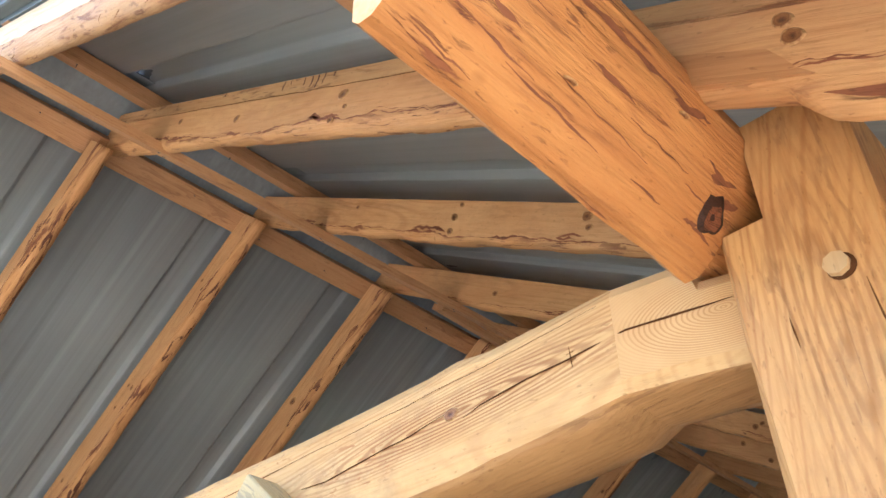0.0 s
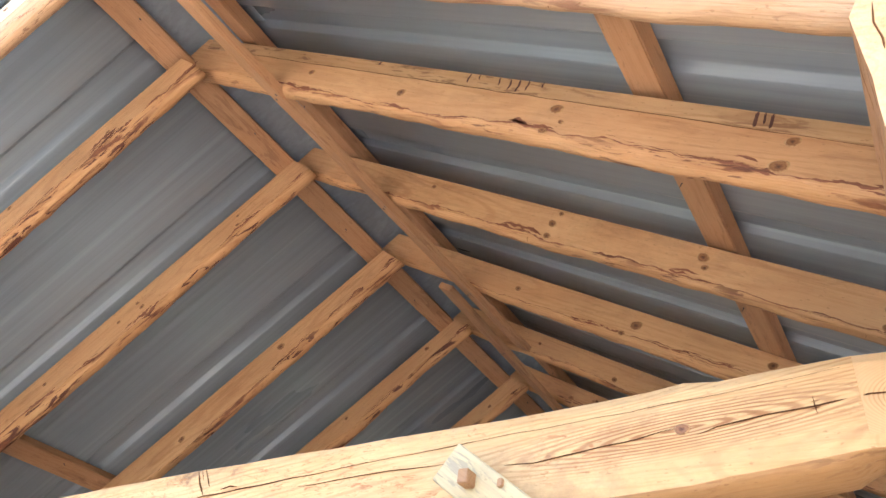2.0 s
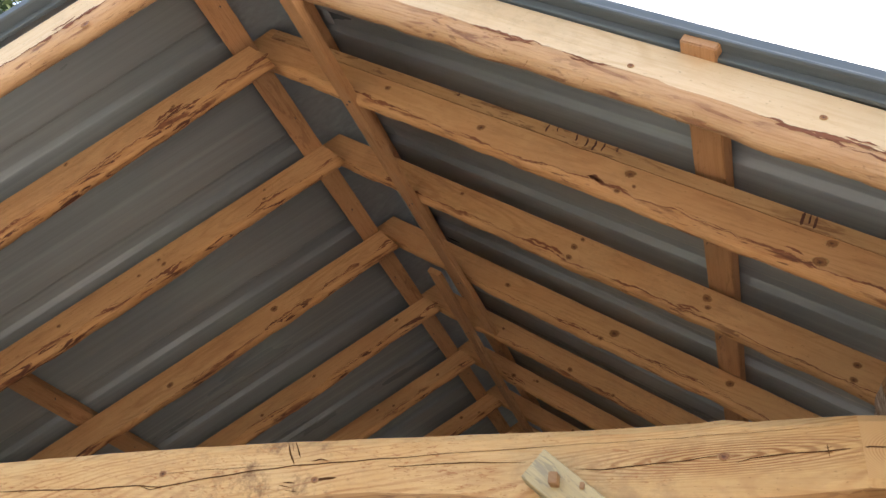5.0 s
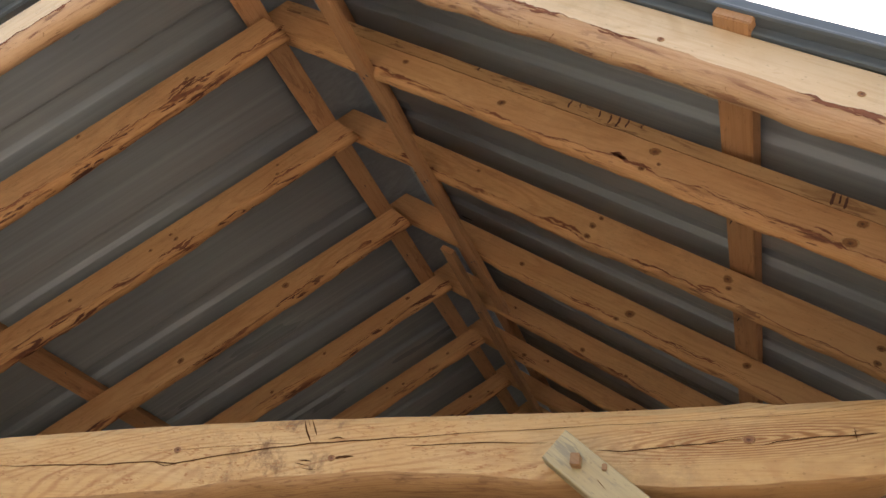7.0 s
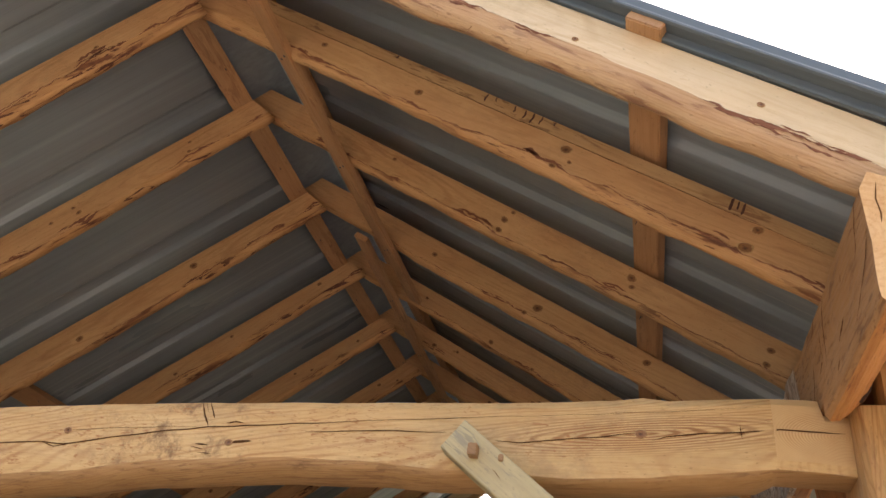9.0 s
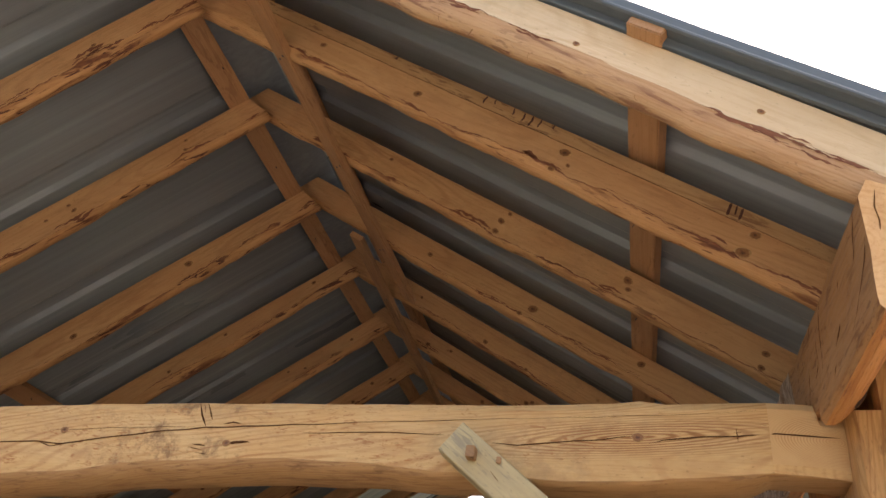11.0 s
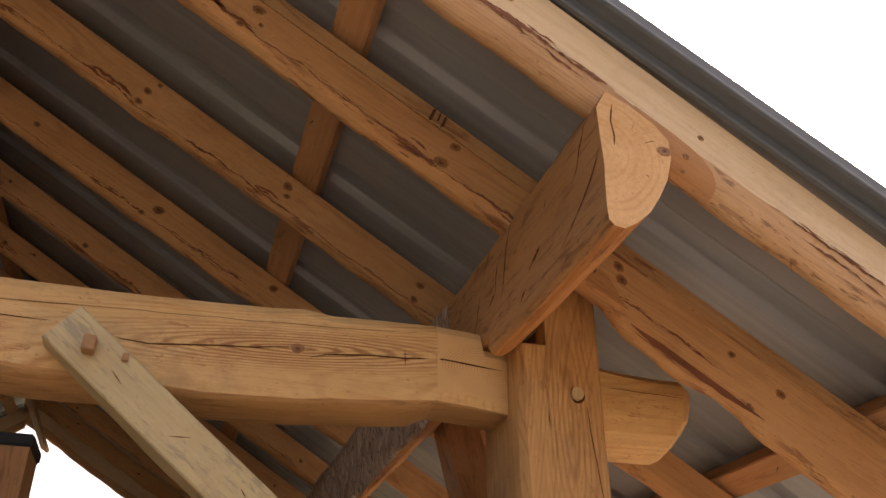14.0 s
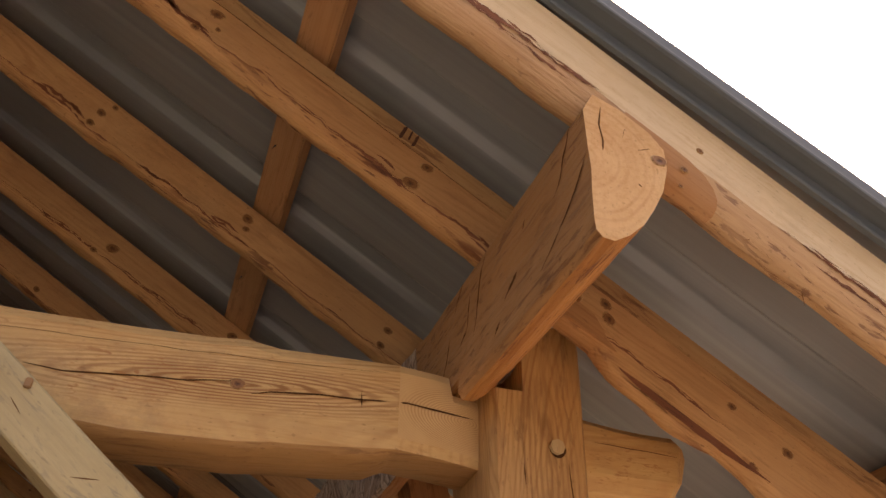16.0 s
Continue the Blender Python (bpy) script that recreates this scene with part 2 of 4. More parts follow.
STRIP = wood("waney_strip", (0.54, 0.335, 0.16), (0.46, 0.265, 0.118), (0.31, 0.14, 0.052), (0.17, 0.06, 0.028), 0.55, 0.4, torn=45.0)
PEGPALE = wood("pale_peg", (0.57, 0.41, 0.22), (0.50, 0.34, 0.17), (0.40, 0.25, 0.11), knots=0.0, band=0.15)
PEG = wood("oak_peg", (0.37, 0.21, 0.095), (0.29, 0.155, 0.066), (0.22, 0.11, 0.045), knots=0.0)
HEARTRED = wood("red_knot_heart", (0.24, 0.082, 0.032), (0.15, 0.05, 0.02), (0.04, 0.016, 0.009), (0.04, 0.015, 0.008), 0.9, 0.0, ring=150.0, band=0.9, rough=1.0, pith=(0.0, 0.0), torn=120.0)
HEART = wood("dark_knot_wood", (0.055, 0.020, 0.010), (0.028, 0.012, 0.007), (0.012, 0.007, 0.005), knots=0.0, ring=160.0, band=0.8, rough=1.0, pith=(0.0, 0.0))


def knot_material():
    """A sound knot: dark heart, reddish rings, a dark rim and a paler edge where the grain flows round it."""
    m = Nodes("knot_wood")
    tex = m.node("ShaderNodeTexCoord")
    flat = m.node("ShaderNodeVectorMath", operation="MULTIPLY")
    flat.inputs[1].default_value = (0.8, 0.0, 1.0)
    m.link(tex.outputs["Object"], flat.inputs[0])
    away = m.node("ShaderNodeVectorMath", operation="LENGTH")
    m.link(flat.outputs[0], away.inputs[0])
    rough = m.noise(m.coords((1.0, 1.0, 1.0), 9.0), 2.2, 5.0, 0.75)
    r = m.calc("ADD", away.outputs["Value"], m.calc("MULTIPLY", m.calc("SUBTRACT", rough, 0.5), 1.1))
    base = m.ramp(r, [(0.0, (0.09, 0.036, 0.016)), (0.28, (0.17, 0.072, 0.028)), (0.5, (0.29, 0.135, 0.05)), (0.68, (0.22, 0.095, 0.035)), (0.82, (0.38, 0.20, 0.08)), (1.0, (0.50, 0.30, 0.13))])
    return m.done(base, 0.55)


KNOT = knot_material()


def chopped_material():
    """A log side dressed with an axe: short torn chips across the log, pale faces and dark cuts between them."""
    m = Nodes("axe_hewn_side")
    bend = m.noise(m.coords((1.0, 1.0, 1.0), 5.0), 9.0, 4.0)
    put = m.node("ShaderNodeVectorMath", operation="SCALE", Scale=0.05)
    m.link(bend, put.inputs[0])
    vec = m.node("ShaderNodeVectorMath", operation="ADD")
    m.link(m.coords((1.0, 0.6, 0.26), 7.0), vec.inputs[0])
    m.link(put.outputs[0], vec.inputs[1])
    cell = m.node("ShaderNodeTexVoronoi", Scale=42.0, Randomness=1.0)
    m.link(vec.outputs[0], cell.inputs["Vector"])
    edge = m.node("ShaderNodeTexVoronoi", feature="DISTANCE_TO_EDGE", Scale=42.0, Randomness=1.0)
    m.link(vec.outputs[0], edge.inputs["Vector"])
    tone = m.node("ShaderNodeSeparateColor")
    m.link(cell.outputs["Color"], tone.inputs[0])
    fibre = m.noise(m.coords((1.0, 1.0, 0.12), 9.0), 130.0, 4.0, 0.6)
    broad = m.noise(m.coords((1.0, 1.0, 0.5), 3.0), 14.0, 4.0)
    base = m.ramp(tone.outputs[0], [(0.0, (0.50, 0.35, 0.24)), (0.3, (0.68, 0.52, 0.38)), (1.0, (0.82, 0.69, 0.54))])
    base = m.mix(m.grey(fibre, 0.42, 0.66, 0.0, 0.55), base, (0.33, 0.19, 0.10))
    base = m.mix(m.grey(broad, 0.52, 0.66, 0.0, 0.6), base, (0.33, 0.17, 0.085))
    base = m.mix(m.grey(edge.outputs["Distance"], 0.0, 0.07, 0.75, 0.0), base, (0.13, 0.066, 0.032))
    m.bump(m.calc("ADD", m.calc("MULTIPLY", tone.outputs[1], 0.8), m.calc("ADD", fibre, m.grey(edge.outputs["Distance"], 0.0, 0.15))), 1.0, 0.008)
    return m.done(base, 0.75)


ROUGH = chopped_material()


def ring_material():
    """Growth rings cut across: arcs round the local y axis."""
    m = Nodes("cut_growth_rings")
    tex = m.node("ShaderNodeTexCoord")
    sub = m.node("ShaderNodeVectorMath", operation="SUBTRACT")
    sub.inputs[1].default_value = (-0.30, 1.17, 2.264)
    m.link(tex.outputs["Object"], sub.inputs[0])
    sc = m.node("ShaderNodeVectorMath", operation="MULTIPLY")
    sc.inputs[1].default_value = (0.46, 0.46, 1.0)
    m.link(sub.outputs[0], sc.inputs[0])
    w = m.node("ShaderNodeTexWave", Scale=98.0, Distortion=1.0, Detail=2.0, wave="RINGS")
    w.rings_direction = "Y"
    m.link(sc.outputs[0], w.inputs["Vector"])
    far = m.node("ShaderNodeVectorMath", operation="LENGTH")
    flat = m.node("ShaderNodeVectorMath", operation="MULTIPLY")
    flat.inputs[1].default_value = (1.0, 0.0, 1.0)
    m.link(sc.outputs[0], flat.inputs[0])
    m.link(flat.outputs[0], far.inputs[0])
    line = m.calc("MULTIPLY", m.grey(w.outputs["Fac"], 0.45, 1.0, 0.0, 0.6), m.grey(far.outputs["Value"], 0.052, 0.064, 1.0, 0.2))
    cloud = m.noise(m.coords((1.0, 1.0, 1.0)), 9.0, 4.0)
    base = m.ramp(cloud, [(0.3, (0.58, 0.36, 0.155)), (0.7, (0.65, 0.435, 0.205))])
    base = m.mix(line, base, (0.40, 0.195, 0.075))
    m.bump(w.outputs["Fac"], 0.2, 0.001)
    return m.done(base, 0.65)


RINGS = ring_material()


def metal_sheet_material(name, tone, dull=0.0):
    m = Nodes(name)
    v = m.coords((0.25, 1.0, 1.0))
    cloud = m.noise(v, 3.0, 4.0)
    brushed = m.noise(m.coords((0.02, 1.0, 1.0)), 60.0, 3.0)
    base = m.ramp(cloud, [(0.3, tuple(c * 0.85 for c in tone)), (0.7, tone)])
    base = m.mix(m.grey(brushed, 0.42, 0.68, 0.0, 0.28), base, tuple(c * 0.6 for c in tone))
    fine = m.noise(m.coords((0.006, 1.0, 1.0), 31.0), 26.0, 4.0, 0.6)
    base = m.mix(m.grey(fine, 0.5, 0.66, 0.0, 0.35), base, tuple(min(1.0, c * 1.3) for c in tone))
    waves = m.calc("ADD", cloud, m.noise(m.coords((0.6, 1.0, 1.0), 21.0), 1.3, 2.0))
    m.bump(m.calc("ADD", waves, m.calc("MULTIPLY", fine, 0.5)), 0.10, 0.006)
    return m.done(base, m.grey(cloud, 0.3, 0.7, 0.26 + dull, 0.40 + dull), 0.1, 0.36 - dull)


METAL = metal_sheet_material("coated_steel", (0.288, 0.322, 0.340), 0.0)
TRIM = metal_sheet_material("rake_trim_steel", (0.14, 0.165, 0.18), 0.25)


def ground_material(name, low, high, grit):
    m = Nodes(name)
    v = m.coords((1.0, 1.0, 1.0), 0.0)
    big, small = m.noise(v, 0.4, 5.0), m.noise(v, 30.0, 5.0)
    base = m.ramp(big, [(0.35, low), (0.65, high)])
    base = m.mix(m.grey(small, 0.4, 0.7, 0.0, 0.5), base, grit)
    m.bump(small, 0.5, 0.02)
    return m.done(base, 0.9)


# tones of the unseen grounds, chosen for the light they bounce
EARTH = ground_material("gravel", (0.165, 0.15, 0.13), (0.235, 0.215, 0.185), (0.12, 0.108, 0.09))
DIM_GROUND = ground_material("dim_ground", (0.045, 0.06, 0.028), (0.085, 0.095, 0.045), (0.10, 0.085, 0.055))
FLOOR = ground_material("bounce_floor", (0.115, 0.072, 0.043), (0.18, 0.117, 0.07), (0.08, 0.05, 0.028))


def plain(name, color, rough):
    m = Nodes(name)
    n = m.noise(m.coords((1.0, 1.0, 1.0)), 25.0, 4.0)
    return m.done(m.ramp(n, [(0.3, tuple(c * 0.7 for c in color)), (0.7, color)]), rough, spec=0.3 if rough < 0.85 else 0.03)


BLACK = plain("black_plastic", (0.02, 0.02, 0.022), 0.5)
DARKSTEEL = plain("dark_grey_sheet", (0.09, 0.095, 0.10), 0.45)
# brown of the added side walls, chosen to warm the bounced light
BOARDS = plain("brown_boards", (0.22, 0.11, 0.05), 0.8)
INNERBARK = wood("inner_bark", (0.27, 0.10, 0.045), (0.19, 0.066, 0.029), (0.10, 0.036, 0.017), (0.10, 0.036, 0.018), 0.4, 0.2, band=0.1, rough=0.7, torn=90.0)
CRACK = plain("deep_check", (0.105, 0.046, 0.02), 0.9)
STAIN = plain("resin_stain", (0.11, 0.045, 0.03), 0.6)
DARK = plain("shadowed_check", (0.17, 0.075, 0.03), 0.9)

# ---- shapes ----


def mesh_of(name, bm, materials):
    data = bpy.data.meshes.new(name)
    bmesh.ops.recalc_face_normals(bm, faces=bm.faces)
    bm.to_mesh(data)
    bm.free()
    for mat in materials:
        data.materials.append(mat)
    return data


def part(name, bm, material, parent, label="", m=None):
    ob = new(name, mesh_of(name, bm, material if isinstance(material, (list, tuple)) else [material]))
    if parent is not None:
        ob.parent = parent
    if m is not None:
        ob.matrix_basis = m
    if label:
        tagged(ob, label)
    return ob


def sweep(bm, rings, slots=None, cap=0):
    """Joins rings of points into a closed skin; slots: the material of each strip round the ring; cap: that of both ends."""
    verts = [[bm.verts.new(p) for p in ring] for ring in rings]
    n = len(rings[0])
    for a, b in zip(verts, verts[1:]):
        for i in range(n):
            f = bm.faces.new((a[i], a[(i + 1) % n], b[(i + 1) % n], b[i]))
            f.material_index = slots[i] if slots else 0
            f.smooth = bool(slots and slots[i] == 1)
    for ring in (verts[0], verts[-1]):
        f = bm.faces.new(ring)
        f.material_index = cap
    return bm


def wob(x, seed, scale=1.0):
    return noise.noise((x * scale, seed * 7.13, seed * 1.7))


def rafter_profile(x, h, seed, wane, rough=0.012, swell=0.0, wavy=0.9, jag=1.0):
    """The depth of a rafter at x, and the height of the wane on either face."""
    d = h + swell * min(1.0, max(0.0, (x - 0.35) / 0.75)) + rough * wob(x, seed, 2.2) + 0.45 * rough * wob(x, seed + 9, 9.0) + 0.2 * rough * wob(x, seed + 29, 31.0)
    a = max(0.004, wane * (0.75 + wavy * wob(x, seed + 3, 1.6)) + jag * wane * (0.4 * wob(x, seed + 5, 11.0) + 0.18 * wob(x, seed + 25, 37.0)))
    b = max(0.004, wane * (0.75 + wavy * wob(x, seed + 13, 1.6)) + jag * wane * (0.4 * wob(x, seed + 15, 11.0) + 0.18 * wob(x, seed + 27, 37.0)))
    return d, a, b


def arris_bark(rafter, x0, x1, w, near, seed, size, profile):
    """Torn ribbons of inner bark, ragged and pinched, along the lower arris of a rafter's visible face."""
    bm = bmesh.new()
    r = random.Random(seed)

    def place(x, up):
        d, a, b = rafter_profile(x, *profile)
        c = a if near else b
        if up >= 0:
            y, z = -0.0011, -(d - c) + up
        else:
            f = min(0.9, -up / 0.03)
            y, z = 0.12 * w * f - 0.0012, -(d - c) - 0.58 * c * f
        return bm.verts.new((x, y if near else w - y, z))

    for k in range(4):
        p = x0 + (x1 - x0) * (0.0 if k == 0 else r.uniform(0.0, 0.5))
        q = x1 if k == 0 else min(x1, p + (x1 - x0) * r.uniform(0.2, 0.6))
        level = -0.001 if k == 0 else r.uniform(-0.016, size * 1.2)
        fat = size * (0.58 if k < 2 else 0.32)
        rows, n = [], max(10, int((q - p) / 0.004))
        for i in range(n + 1):
            t = i / n
            x = p + (q - p) * t
            pinch = min(1.0, 6 * t + 0.03, 5 * (1 - t) + 0.03)
            mid = level + 0.004 * wob(x, seed + k, 9.0) + 0.0022 * wob(x, seed + k, 41.0)
            up = pinch * fat * max(0.06, 0.35 + 1.2 * wob(x, seed + 3 * k, 22.0) + 0.7 * wob(x, seed + 3 * k + 1, 80.0))
            down = pinch * fat * max(0.06, 0.35 + 1.2 * wob(x, seed + 3 * k + 40, 22.0) + 0.7 * wob(x, seed + 3 * k + 41, 80.0))
            rows.append([place(x, mid + up), place(x, mid), place(x, mid - down)])
        for a, b in zip(rows, rows[1:]):
            for i in range(2):
                bm.faces.new((a[i], a[i + 1], b[i + 1], b[i]))
    part("bark_strip", bm, INNERBARK, rafter, "dark brown torn inner bark along the edge")


def rafter_mesh(length, w, h, seed, wane=0.03, start=0.0, lean=0.0, end_lean=0.0, cap=0, rough=0.012, swell=0.0, wavy=0.9, jag=1.0):
    """A sawn rafter with a waney underside. Local x runs along it, y across (0 to w), z down from 0. lean: how far the end face slants."""
    bm = bmesh.new()
    rings, n = [], max(6, int(length / 0.026))
    for i in range(n + 1):
        x = start + (length - start) * i / n
        d, a, b = rafter_profile(x, h, seed, wane, rough, swell, wavy, jag)
        bul = 0.006 * wob(x, seed + 21, 7.0)
        ring = [(0.003, 0.0), (0.0, -0.003), (0.0, -(d - a) * 0.5), (0.0, -(d - a)), (0.12 * w, -d + 0.42 * a), (0.3 * w, -d + 0.1 * a - bul),
                (0.5 * w, -d - bul), (0.7 * w, -d + 0.1 * b - bul), (0.88 * w, -d + 0.42 * b), (w, -(d - b)), (w, -(d - b) * 0.5), (w, -0.003), (w - 0.003, 0.0)]
        t = i / n
        fade, fade_end = max(0.0, 1 - t * n / 6), max(0.0, 1 - (1 - t) * n / 6)
        rings.append([(x + (lean * -z) * fade + (end_lean * -z) * fade_end, y, z) for y, z in ring])
    slots = [0, 0, 0, 1, 1, 1, 1, 1, 1, 0, 0, 0, 0]
    return sweep(bm, rings, slots, cap)


def box(bm, x0, x1, y0, y1, z0, z1, bevel=0.0):
    g = bmesh.ops.create_cube(bm, size=1.0, matrix=Matrix.LocRotScale(((x0 + x1) / 2, (y0 + y1) / 2, (z0 + z1) / 2), None, (x1 - x0, y1 - y0, z1 - z0)))
    if bevel:
        edges = list({e for v in g["verts"] for e in v.link_edges})
        bmesh.ops.bevel(bm, geom=edges, offset=bevel, segments=2, affect="EDGES")
    return bm


# ---- the roof's plan ----
XR, ZR, ZL = -2.06, 3.81, 3.775   # ridge, and the height of either slope's rafters there
TR, TL = 0.63, 0.66            # fall per metre of the right and the left slope
PR, PL = math.atan(TR), math.atan(TL)
RIB = 0.61                     # from rib to rib of the steel sheets
# near faces of the rafter pairs along the ridge, and how far each rafter lies over or under its slope
YS = (1.0, 1.60, 2.235, 2.89, 3.55, 4.2, 4.85, 5.5, 6.15)
LIFT_R = (-0.022, -0.012, 0.010, 0.018, 0.022, 0.026, 0.030, 0.034, 0.040)
LIFT_L = (-0.032, 0.014, 0.018, 0.040, 0.055, 0.065, 0.075, 0.085, 0.095)
RISE_R, RISE_L = 0.010, 0.020  # the ridge rises a little towards the far gable
FRONT, BACK = 0.585, 6.92
EAVE_R, EAVE_L = 0.85, -4.75


def axes(o, x, y):
    """The pose with its origin at o, its x along x and its y along y."""
    x, y = Vector(x).normalized(), Vector(y).normalized()
    z = x.cross(y)
    return Matrix(((x[0], y[0], z[0], o[0]), (x[1], y[1], z[1], o[1]), (x[2], y[2], z[2], o[2]), (0, 0, 0, 1)))


def right_slope(y):
    """Pose on the right slope: x down the slope from the ridge, y along the ridge, z square to the roof."""
    return axes((XR, y, ZR + RISE_R * (y - 1.0)), (math.cos(PR), 0, -math.sin(PR)), (0, 1, 0))


def left_slope(y):
    """The same on the left slope; its y runs towards the near gable."""
    return axes((XR, y, ZL + RISE_L * (y - 1.0)), (-math.cos(PL), 0, -math.sin(PL)), (0, -1, 0))


LEN_R, LEN_L = (EAVE_R - XR) / math.cos(PR), (XR - EAVE_L) / math.cos(PL)


def along(x):
    """How far down its slope a place at world x lies."""
    return (x - XR) / math.cos(PR) if x > XR else (XR - x) / math.cos(PL)


# ---- small parts shared by many timbers ----


def knot_mesh(name, material):
    """A knot: a low oval button with a sunk heart, in the local xz plane, facing -y."""
    bm = bmesh.new()
    rings = []
    for r, out in ((1.0, -0.0003), (0.8, 0.0016), (0.45, 0.0012), (0.12, 0.0004)):
        rings.append([bm.verts.new((r * 1.25 * math.cos(a) * (1 + 0.1 * math.sin(3 * a)), -out, r * math.sin(a) * (1 + 0.08 * math.cos(2 * a))))
                      for a in (math.tau * i / 14 for i in range(14))])
    for a, b in zip(rings, rings[1:]):
        for i in range(14):
            bm.faces.new((a[i], a[(i + 1) % 14], b[(i + 1) % 14], b[i]))
    bm.faces.new(rings[-1])
    return mesh_of(name, bm, [material])


KNOT_MESH = knot_mesh("knot", KNOT)


def add_knot(parent, m, r):
    ob = new("knot", KNOT_MESH)
    ob.parent = parent
    ob.matrix_basis = m @ Matrix.Diagonal((r, 1, r, 1))
    return ob


def slit(points, width):
    """A drying check: a thin dark ribbon along points of the xz plane, pinched at its ends, facing -y."""
    bm = bmesh.new()
    pairs = []
    fine = []
    for (x0, y0, z0), (x1, y1, z1) in zip(points, points[1:]):
        n = max(2, int(math.hypot(x1 - x0, z1 - z0) / 0.02))
        fine += [(x0 + (x1 - x0) * i / n, y0 + (y1 - y0) * i / n, z0 + (z1 - z0) * i / n) for i in range(n)]
    fine.append(points[-1])
    for i, (x, y, z) in enumerate(fine):
        t = i / (len(fine) - 1)
        w = width * (0.25 + min(1.0, 6 * t, 6 * (1 - t))) * (0.7 + 0.6 * abs(noise.noise((x * 23, z * 31, 2.0))))
        z += 0.003 * noise.noise((x * 14, 5.0, z * 3))
        p, q = fine[max(0, i - 1)], fine[min(len(fine) - 1, i + 1)]
        long = math.hypot(q[0] - p[0], q[2] - p[2])
        u, v = -(q[2] - p[2]) / long * w / 2, (q[0] - p[0]) / long * w / 2
        pairs.append([bm.verts.new((x + u, y, z + v)), bm.verts.new((x, y - 0.0007, z)), bm.verts.new((x - u, y, z - v))])
    for a, b in zip(pairs, pairs[1:]):
        for i in range(2):
            bm.faces.new((a[i], b[i], b[i + 1], a[i + 1]))
    return bm


# ---- ground ----
# never in view; dark to cut the bounce from the sides and back
bm = bmesh.new()
bmesh.ops.create_grid(bm, x_segments=24, y_segments=24, size=400)
tagged(part("ground", bm, DIM_GROUND, None), "unseen ground, kept dark so that little light bounces up", "ground", kind="structure")
# an unseen paler slab, added in front and to the right as a reflector
bm = bmesh.new()
box(bm, -7.0, 7.0, -14.0, 0.98, -0.10, 0.012, 0.01)
box(bm, 0.1, 7.0, 0.99, 5.0, -0.10, 0.012, 0.01)
tagged(part("yard", bm, EARTH, None), "unseen pale slab, added to bounce light up under the roof", "yard", kind="structure")

# an unseen floor, its brown added to dim and warm the bounced light
bm = bmesh.new()
box(bm, -3.95, -0.05, 1.0, BACK, -0.05, 0.015, 0.01)
tagged(part("floor", bm, FLOOR, None), "unseen floor, added to set the light bounced under the roof", "floor", kind="structure")

# an added wall, there to keep light off the left bays
bm = bmesh.new()
box(bm, -4.05, -3.93, 1.0, BACK + 0.06, 0.0, 2.42, 0.01)
tagged(part("wall_left", bm, BOARDS, None), "added brown wall that blocks light from the left", "wall", kind="structure")
# only the top edge shows; the sides are filled to cut light from behind
bm = bmesh.new()
box(bm, -3.92, -0.30, BACK - 0.02, BACK + 0.05, 0.0, 2.26, 0.01)
sweep(bm, [[(-3.92, y, 2.262), (-0.31, y, 2.262), (-0.31, y, 2.57), (-1.22, y, 3.15), (-2.92, y, 3.15), (-3.92, y, 2.46)] for y in (BACK - 0.02, BACK + 0.05)])
tagged(part("wall_back", bm, DARKSTEEL, None), "dark grey sheet wall closing the far gable below", "wall", kind="structure")

# an unseen wall, kept low and added to darken the inside
bm = bmesh.new()
box(bm, -0.26, -0.14, 1.42, BACK - 0.03, 0.0, 1.85, 0.01)
tagged(part("wall_right", bm, BOARDS, None), "unseen brown wall, added to block light from the right", "wall", kind="structure")

# ---- rafters ----
W_R, W_L, W_FLY = 0.056, 0.056, 0.072
FLY_L = 0.482                  # the near left gable rafter stands further out than the right one
YAW = 0.022                    # and the right one swings out towards the ridge
DEEP_R = (0.146, 0.116, 0.118, 0.112, 0.112, 0.112, 0.112, 0.112, 0.112)
DEEP_L = (0.134, 0.124, 0.122, 0.108, 0.112, 0.112, 0.112, 0.112, 0.112)
# knots on the near face: metres down the slope from the ridge, depth below the upper edge, radius
KNOTS_R = {
    0: [(0.556, 0.070, 0.010), (0.942, 0.088, 0.012), (1.423, 0.065, 0.014), (1.943, 0.113, 0.016), (1.946, 0.056, 0.012), (1.419, 0.125, 0.009), (1.452, 0.096, 0.006), (2.38, 0.06, 0.012), (2.40, 0.085, 0.013), (2.68, 0.075, 0.009), (2.81, 0.085, 0.011)],
    1: [(0.614, 0.034, 0.008), (1.114, 0.053, 0.012), (1.125, 0.015, 0.008), (1.119, 0.096, 0.011), (1.588, 0.036, 0.014), (1.605, 0.063, 0.009), (2.047, 0.044, 0.011), (2.056, 0.090, 0.010)],
    2: [(0.653, 0.065, 0.012), (1.167, 0.055, 0.018), (1.13, 0.098, 0.010), (1.641, 0.037, 0.014), (2.05, 0.05, 0.009)],
    3: [(0.833, 0.080, 0.012), (1.077, 0.095, 0.009), (0.42, 0.05, 0.008), (1.5, 0.05, 0.012)],
}
KNOTS_L = {0: [(0.43, 0.064, 0.008), (0.84, 0.018, 0.008), (1.2, 0.06, 0.009)], 1: [(0.395, 0.040, 0.007), (0.412, 0.082, 0.008), (0.89, 0.050, 0.008), (0.877, 0.085, 0.010), (0.986, 0.065, 0.008), (1.35, 0.06, 0.009)],
           2: [(0.696, 0.050, 0.017), (1.262, 0.092, 0.015), (0.124, 0.085, 0.010)], 3: [(0.296, 0.030, 0.011), (0.805, 0.040, 0.009), (1.132, 0.066, 0.010)]}
